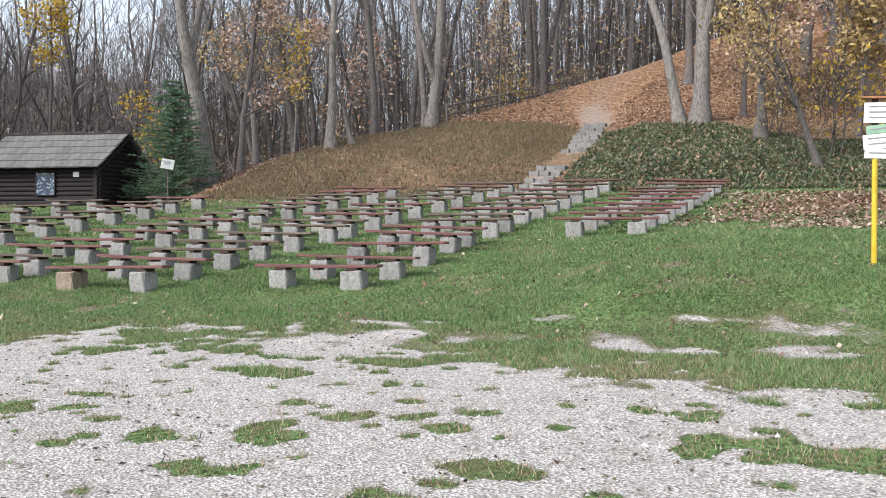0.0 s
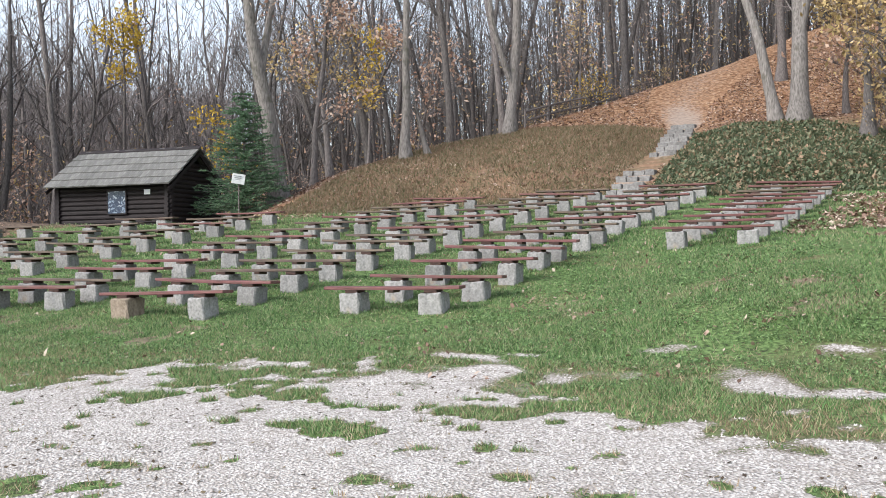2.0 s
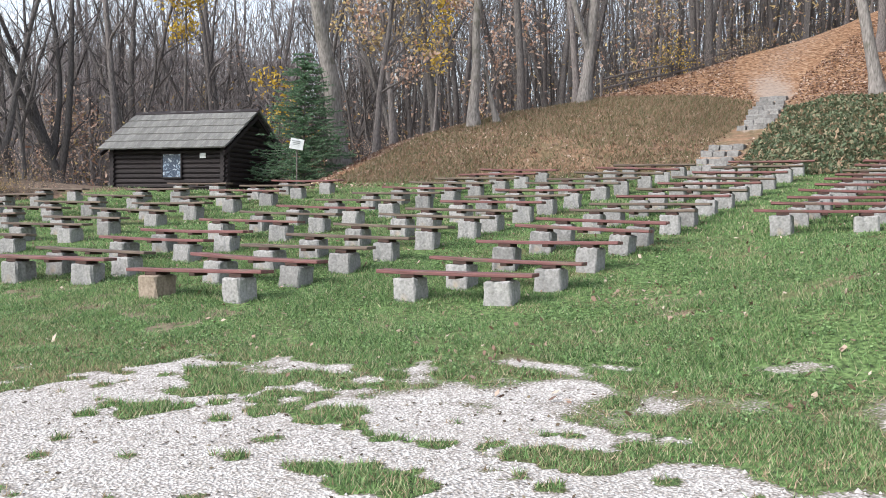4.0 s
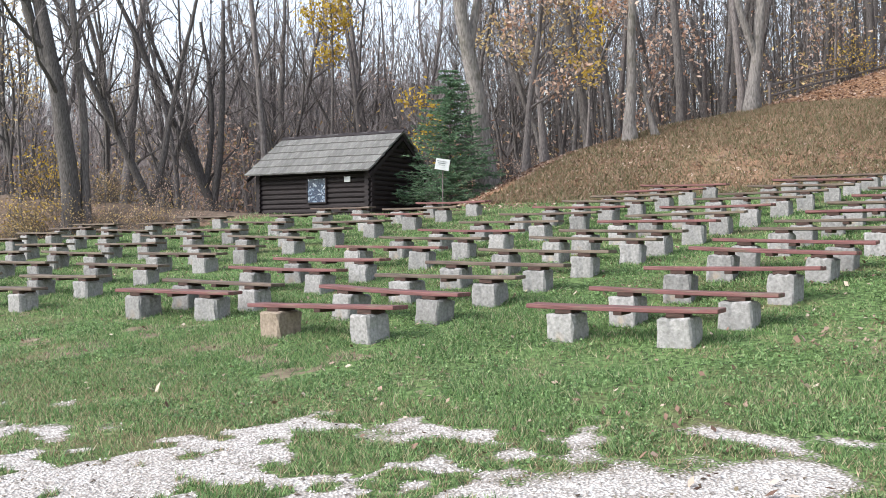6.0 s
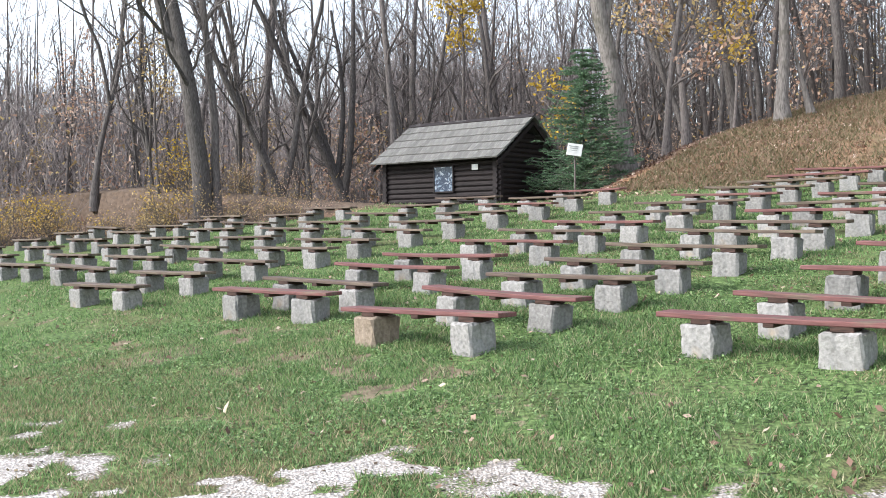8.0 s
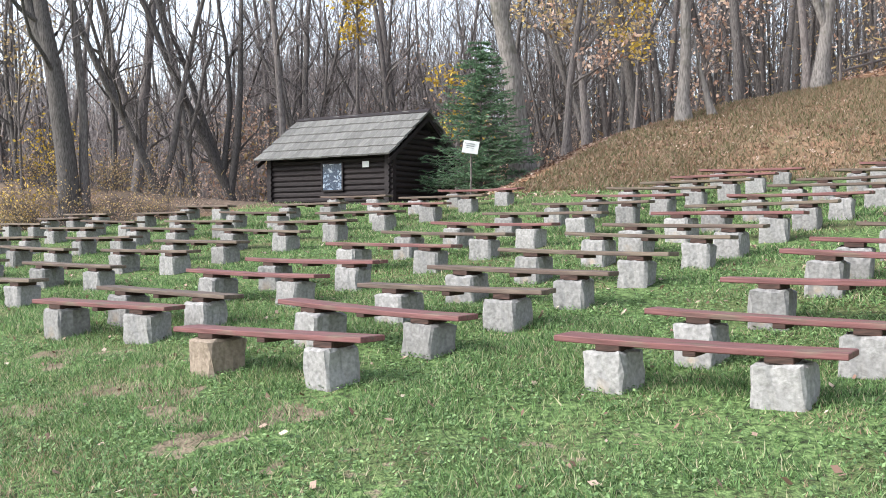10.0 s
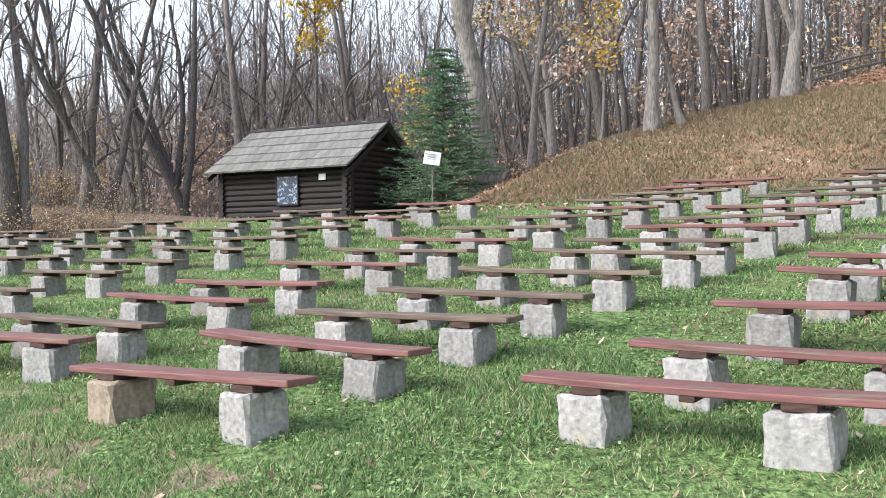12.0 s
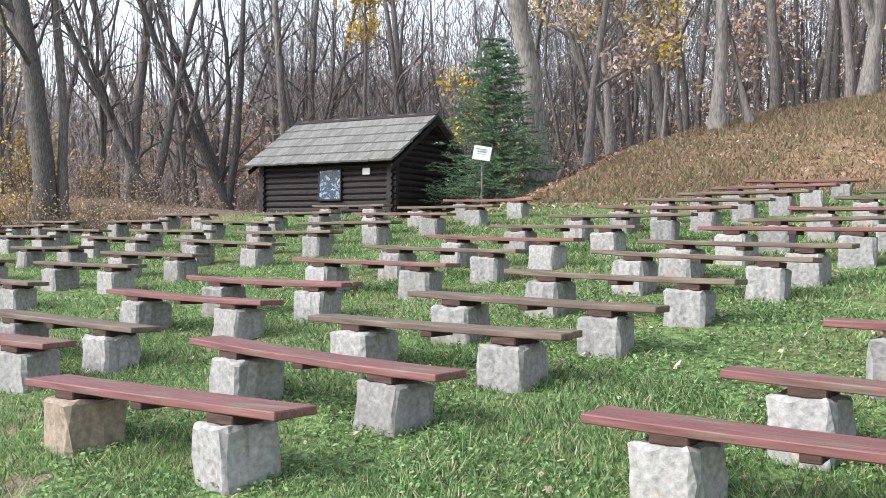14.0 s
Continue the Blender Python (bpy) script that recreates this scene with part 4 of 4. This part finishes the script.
def build_hut():
    """Origin under the front eave's corner by the gable; x runs along the front, y to the back."""
    floor = float(ground_z(*(Vector((HUT_X - 2, HUT_Y + 2)))))
    eave = HUT_Z - floor
    t = thing("log_hut", "small black log hut with grey board roof", "hut", at=pose(HUT_X, HUT_Y, floor, 0, 0, HUT_TURN))
    over, side = 0.42, 0.32
    x0, x1, y0, y1 = -HUT_LONG + side, -side, over, 2 * HUT_HALF - over
    low = -0.4
    slope = HUT_RISE / HUT_HALF
    # Added solid block, its near-black colour standing in for the unlit inside.
    part("inner_wall", box(x1 - x0 - 0.1, y1 - y0 - 0.1, eave + 0.4 - low - 0.5, Matrix.Translation(((x0 + x1) / 2, (y0 + y1) / 2, (eave + low - 0.1) / 2)), 0), DARK, t)
    r, z, k = 0.092, low + 0.09, 0
    top = eave + over * slope - 0.16
    while z < top + HUT_RISE - 0.3:
        lengthy = z < top
        if lengthy:
            for y in (y0, y1):
                ends = 0.16
                cut = [(x0 - ends, x1 + ends)]
                for a, b in cut:
                    part("log", rod(r, b - a, pose(a, y, z, 0, 90, 0), 9, 1.0), LOG, t)
        inset = 0 if lengthy else (z + 0.08 - top) / slope + 0.26
        a, b = y0 + inset - (0.16 if lengthy else 0), y1 - inset + (0.16 if lengthy else 0)
        if b - a > 0.3:
            for x in (x0, x1):
                part("log", rod(r, b - a, pose(x, a, z + (0.08 if lengthy else 0.08), -90, 0, 0), 9, 1.0), LOG, t)
        z += 0.168
    # boarded window, framed, and a small notice
    wx, wz, ww, wh = x0 + 0.55 * (x1 - x0), eave - 0.56, 0.76, 0.84
    w = part("window", box(ww, 0.03, wh, pose(wx, y0 - 0.115, wz)), PANE, t, "dull window film with painted reflections")
    for dx, dz, sx, sz in ((-ww / 2, 0, 0.05, wh + 0.05), (ww / 2, 0, 0.05, wh + 0.05), (0, wh / 2, ww, 0.05), (0, -wh / 2, ww, 0.05)):
        part("window_frame", box(sx, 0.05, sz, pose(wx + dx, y0 - 0.12, wz + dz), 0.006), LOG, w)
    part("notice", box(0.24, 0.02, 0.18, pose(x1 - 0.78, y0 - 0.115, eave - 0.22), 0.003), WHITE, t, "small white notice")
    # roof: overlapping courses of boards on both slopes
    courses, wide = 5, 0.24
    span = math.hypot(HUT_HALF, HUT_RISE)
    ang = math.degrees(math.atan2(HUT_RISE, HUT_HALF))
    run = span / courses
    shared = []
    for q in range(3):
        bm = box(wide - 0.005, run + 0.16, 0.055, Matrix(), 0.004, 0.003)
        me = bpy.data.meshes.new("roof_board")
        bm.to_mesh(me)
        bm.free()
        me.materials.append(SHINGLE)
        shared.append(me)
    g = random.Random(3)
    n = int(HUT_LONG / wide)
    for back in (False, True):
        for c in range(courses):
            mid = (c + 0.5) * run
            for k in range(n):
                ob = new("roof_board", g.choice(shared))
                x = -HUT_LONG + (k + 0.5) * HUT_LONG / n
                tilt = ang - 2.6
                base = pose(x, 2 * HUT_HALF, eave, 0, 0, 180) if back else pose(x, 0, eave)
                ob.matrix_basis = base @ pose(0, 0, 0, ang, 0, 0) @ pose(0, mid + g.uniform(-0.02, 0.02), 0.055, -4.4, g.uniform(-0.5, 0.5), g.uniform(-0.4, 0.4))
                ob.parent = t
    for x in (-0.06, -HUT_LONG + 0.06):
        for back in (False, True):
            base = pose(x, 2 * HUT_HALF, eave - 0.17, 0, 0, 180) if back else pose(x, 0, eave - 0.17)
            part("barge_board", box(0.05, span, 0.12, base @ pose(0, 0, 0, ang, 0, 0) @ pose(0, span / 2, 0)), LOG, t)
    part("ridge_board", box(HUT_LONG + 0.04, 0.2, 0.03, pose(-HUT_LONG / 2, HUT_HALF - 0.06, eave + HUT_RISE + 0.06, ang, 0, 0), 0.005), LOG, t)
    return t


build_hut()


# ---- notice board by the spruce ----
def board_sign():
    x, y = 5.62, 34.85
    z = float(ground_z(x, y))
    t = thing("notice_board", "tilted white notice board on a thin wooden post", "sign", at=pose(x, y, z, 0, 0, -12))
    h = 4.12 - z
    part("post", rod(0.02, h + 0.2, Matrix.Translation((0, 0.04, -0.3)), 8), BARK, t)
    b = part("board", box(0.44, 0.025, 0.36, pose(0, 0, h - 0.05, -12, 9, 0), 0.004), NOTICE, t)
    for k in range(4):
        part("text_bar", box(0.28 - 0.04 * k, 0.006, 0.018, pose(-0.02, -0.016 - 0.001, h + 0.05 - 0.06 * k, -12, 9, 0)), INK, b)
    return t


board_sign()


# ---- yellow signpost ----
def signpost():
    x, y = 11.75, 9.98
    z = float(ground_z(x, y))
    t = thing("signpost", "yellow signpost with stacked white trail signs", "sign", at=pose(x, y, z, 0, 0, -48))
    part("pole", rod(0.04, 1.78, Matrix.Translation((0, 0, -0.2)), 12), YPAINT, t)
    part("backing", box(0.09, 0.05, 1.0, Matrix.Translation((0, 0.03, 1.98)), 0.004), BATTEN, t)
    for k, (h, zz, w, a) in enumerate(((0.30, 2.22, 0.40, 2), (0.13, 1.98, 0.34, -5), (0.22, 1.80, 0.42, -4), (0.14, 1.62, 0.38, 3))):
        s = part("sign_plate", box(w, 0.02, h, pose(0.05, -0.02 - 0.004 * k, zz, 0, a, 0), 0.003), GREENINK if k == 1 else WHITE, t, "pale green plate" if k == 1 else "white plate")
        for q in range(max(1, int(h / 0.09))):
            part("text_bar", box(w * 0.62, 0.004, 0.02, pose(0.04, -0.033 - 0.004 * k, zz + h / 2 - 0.06 - 0.08 * q, 0, a, 0)), INK, s)
    part("cap", box(0.46, 0.16, 0.03, pose(0.04, 0.0, 2.44, 0, 3, 0), 0.006), COPPER, t, "rusty orange cap")
    return t


signpost()


# ---- steps up the hill ----
def steps():
    t = thing("hill_steps", "pale worn stone steps climbing the hill", "steps")
    g = random.Random(9)
    for k in range(15):
        v = 31.4 + k * 0.84
        if 35.4 < v < 38.0:
            continue
        u = float(np.interp(v, [31, 34, 36.5, 39, 44], [-7.0, -7.0, -6.95, -6.6, -6.75]))
        for side in (-1, 0, 1):
            x, y = to_xy(u + side * 0.36 + g.uniform(-0.04, 0.04), v)
            w = 0.37 + g.uniform(-0.06, 0.04)
            part("step", box(w, 0.44, 0.3, pose(x, y, float(ground_z(x, y)) - 0.03 + g.uniform(-0.02, 0.02), 0, g.uniform(-2, 2), math.degrees(AXIS) + g.uniform(-5, 5)), 0.02, 0.012, 1), STEP, t)
    return t


steps()


# ---- rail fence on the crest ----
def fence():
    t = thing("rail_fence", "weathered wooden rail fence along the crest", "fence")
    a, b = Vector((20.2, 42.6, 0)), Vector((32.5, 49.8, 0))
    tops = []
    for k in range(8):
        p = a.lerp(b, k / 7)
        z = float(ground_z(p.x, p.y))
        zz = z
        part("post", rod(0.06, zz - z + 1.1, Matrix.Translation((p.x, p.y, z - 0.2)), 7), BARK, t)
        tops.append(Vector((p.x, p.y, zz + 0.75)))
    for p, q in zip(tops, tops[1:]):
        for drop in (0, 0.42):
            d = q - p
            m = Matrix.Translation(p - Vector((0, 0, drop))) @ d.to_track_quat("Z", "Y").to_matrix().to_4x4()
            part("rail", rod(0.05, d.length, m, 7), BARK, t)
    return t


fence()


# ---- grass, leaves and stones: too many to count ----
def scatter(n, ulo, uhi, vlo, vhi, g):
    u, v = g.uniform(ulo, uhi, n), g.uniform(vlo, vhi, n)
    x, y = to_xy(u, v)
    return u, v, x, y


def blades(name, x, y, height, width, material, label, g, droop=0.5):
    n = len(x)
    z = ground_z(x, y) - 0.004
    a = g.uniform(0, 2 * np.pi, n)
    h = height * g.uniform(0.5, 1.25, n)
    side = np.stack([np.cos(a), np.sin(a), np.zeros(n)], 1) * (width * g.uniform(0.6, 1.2, n))[:, None]
    base = np.stack([x, y, z], 1)
    b = g.uniform(0, 2 * np.pi, n)
    out = np.stack([np.cos(b), np.sin(b), np.zeros(n)], 1) * (h * droop * g.uniform(0.2, 1.3, n))[:, None]
    tip = base + out + np.array([0, 0, 1]) * h[:, None]
    v = np.stack([base - side, base + side, tip], 1).reshape(-1, 3)
    ob = arrays(name, v, np.arange(3 * n).reshape(-1, 3), material)
    return tagged(ob, label, "grass", kind="stuff")


def lying(name, x, y, size, material, label, category, g, lift=0.012, tilt=0.5, tall=None):
    n = len(x)
    z = ground_z(x, y) + lift + (0 if tall is None else g.uniform(0, 1, n) * tall)
    c = np.stack([x, y, z], 1)
    a = g.uniform(0, 2 * np.pi, n)
    p = np.stack([np.cos(a), np.sin(a), g.normal(0, tilt, n)], 1)
    q = np.stack([-np.sin(a), np.cos(a), g.normal(0, tilt, n)], 1)
    s = (size * g.uniform(0.55, 1.3, n))[:, None]
    v = np.stack([c - p * s, c + q * s * 0.6, c + p * s, c - q * s * 0.6], 1).reshape(-1, 3)
    ob = arrays(name, v, np.arange(4 * n).reshape(-1, 4), material)
    return tagged(ob, label, category, kind="stuff")


def cover():
    g = np.random.default_rng(42)
    # green blades, finest where the walk comes close
    for ulo, uhi, vlo, vhi, n, h, w in ((-14, 3, 8, 17, 360000, 0.058, 0.0055), (-24, 6, 14, 26, 240000, 0.062, 0.009), (-40, 14, 20, 33, 130000, 0.07, 0.014), (3, 12, 8, 20, 60000, 0.06, 0.009), (-28, -14, 9, 17, 70000, 0.055, 0.008)):
        u, v, x, y = scatter(n, ulo, uhi, vlo, vhi, g)
        gf = gravel_field(x, y)
        thick = 0.08 + 1.9 * smooth(0.25, 0.8, fbm(x, y, 0.45, 2, 41)) * smooth(0.15, 0.75, fbm(x, y, 1.8, 2, 43)) * 1.6
        thick = thick * (1 - 0.7 * worn_field(x, y))
        keep = (gf < -0.12) & (g.random(n) < thick) & (v < last_row(u) + 1.0 + 2.2 * fbm(x, y, 1.5, 2, 49))
        x, y = x[keep], y[keep]
        blades("grass", x, y, h * (0.5 + fbm(x, y, 0.7, 2, 44)), w, BLADE, "short green meadow grass", g, 0.9)
    u, v, x, y = scatter(230000, -16, 3, 10.4, 20, g)
    keep = (gravel_field(x, y) < -0.15) & (worn_field(x, y) < 0.4) & (g.random(len(x)) < smooth(0.40, 0.58, fbm(x, y, 0.5, 3, 47)))
    lying("clover", x[keep], y[keep], 0.015, CLOVER, "clover and low weeds in the grass", "ground cover", g, 0.012, 0.4, np.full(keep.sum(), 0.035))
    u, v, x, y = scatter(150000, -16, 3, 10.0, 20, g)
    keep = (gravel_field(x, y) < -0.1) & (g.random(len(x)) < smooth(0.42, 0.66, fbm(x, y, 0.35, 3, 57)) * (0.25 + 0.75 * smooth(0.35, 0.65, fbm(x, y, 2.1, 2, 59))))
    blades("dry_grass", x[keep], y[keep], np.full(keep.sum(), 0.034), 0.0055, DRYBLADE, "dry matted straw between the green grass", g, 1.6)
    # tufts within the gravel
    u, v, x, y = scatter(420000, -14, 8, -1, 12, g)
    gf = gravel_field(x, y)
    keep = (gf < 0.05) & (gf > -3) & (g.random(len(x)) < 0.7) & (v < 11.8)
    x, y = x[keep], y[keep]
    half = g.random(len(x)) < 0.38
    blades("grass", x[half], y[half], np.full(half.sum(), 0.048), 0.005, BLADE, "green grass tufts in the gravel", g, 0.9)
    blades("grass", x[~half], y[~half], np.full((~half).sum(), 0.05), 0.005, DRYBLADE, "dry brown grass tufts in the gravel", g, 1.1)
    # loose stones
    u, v, x, y = scatter(70000, -13, 6, -1, 11.2, g)
    keep = gravel_field(x, y) > 0.1
    x, y = x[keep], y[keep]
    n = len(x)
    c = np.stack([x, y, ground_z(x, y) + 0.003], 1)
    s = g.uniform(0.006, 0.017, n)[:, None, None] * (1 + 1.2 * (g.random((n, 1, 1)) > 0.97))
    shape = np.array([[1, 0, -0.4], [-0.5, 0.85, -0.4], [-0.5, -0.85, -0.4], [0.1, 0.1, 0.7]])
    a = g.uniform(0, 2 * np.pi, n)
    rot = np.zeros((n, 3, 3))
    rot[:, 0, 0], rot[:, 0, 1], rot[:, 1, 0], rot[:, 1, 1], rot[:, 2, 2] = np.cos(a), -np.sin(a), np.sin(a), np.cos(a), 1
    vv = np.einsum("nij,nkj->nki", rot, shape[None] * g.uniform(0.7, 1.3, (n, 4, 3))) * s + c[:, None]
    ff = (np.arange(n)[:, None, None] * 4 + np.array([[0, 1, 3], [1, 2, 3], [2, 0, 3]])[None]).reshape(-1, 3)
    tagged(arrays("gravel", vv.reshape(-1, 3), ff, GRIT), "loose white limestone gravel", "gravel", kind="stuff")
    u, v, x, y = scatter(9000, -13, 6, -1, 11.8, g)
    keep = (gravel_field(x, y) > 0) & (g.random(len(x)) < 0.2 + 1.2 * smooth(0.45, 0.7, fbm(x, y, 1.2, 3, 81)))
    lying("plant_debris", x[keep], y[keep], 0.02, DEBRIS, "dark dry stalks and crumbs on the gravel", "debris", g, 0.008, 0.25)
    # fallen leaves: the hill, the forest edge, and strays on the grass
    u, v, x, y = scatter(150000, -21, 16, 27.5, 62, g)
    keep = (left_of_crest(u, v) < 1.5) & (v > last_row(u) + 0.8) & (g.random(len(x)) < 0.35 + 0.65 * fbm(x, y, 2.5, 2, 51)) & (path_field(u, v) < 0.25) & ((v > 42.5) | (u < -14) | (g.random(len(x)) < 0.45))
    lying("fallen_leaves", x[keep], y[keep], 0.058, FALLEN, "brown fallen leaves covering the hill", "leaves", g)
    u, v, x, y = scatter(3600, -22, 6, 10.5, 30, g)
    lying("fallen_leaves", x, y, 0.032, FALLEN, "scattered fallen leaves on the grass", "leaves", g, 0.03)
    u, v, x, y = scatter(9000, -1.6, 7, 20.5, 29.5, g)
    keep = fbm(x, y, 2.0, 2, 53) > 0.45
    lying("fallen_leaves", x[keep], y[keep], 0.06, FALLEN, "pale fallen leaves on the grass", "leaves", g, 0.03)
    u, v, x, y = scatter(2500, -8, 2, 12, 16.5, g)
    keep = fbm(x, y, 1.8, 3, 13) > 0.55
    lying("fallen_leaves", x[keep], y[keep], 0.03, FALLEN, "brown leaves on the bare bank", "leaves", g, 0.02)
    # creeping plants on the two mounds beside the steps
    u, v, x, y = scatter(80000, -6.2, 10, 30.9, 41.5, g)
    keep = ((path_field(u, v) < 0) | ((v > 35.3) & (v < 38.1))) & (v < 39.5 - 0.6 * np.clip(u + 2, 0, 12) + 3 * fbm(x, y, 2, 2, 65))
    x, y = x[keep], y[keep]
    lying("ground_ivy", x, y, 0.07, IVY, "dark green creeping plants on the mound", "ground cover", g, 0.02, 0.8, 0.13 * fbm(x, y, 1.6, 3, 61) + 0.02)
    u, v, x, y = scatter(110000, -19, -6.6, 29, 43.5, g)
    keep = (left_of_crest(u, v) < -0.3) & (v > last_row(u) + 1.0) & (path_field(u, v) < 0) & (g.random(len(x)) < fbm(x, y, 2.2, 3, 63) * 1.2)
    x, y = x[keep], y[keep]
    blades("dry_grass", x, y, np.full(len(x), 0.13), 0.018, HEATH, "dry heathy grass on the mound", g, 0.9)


cover()
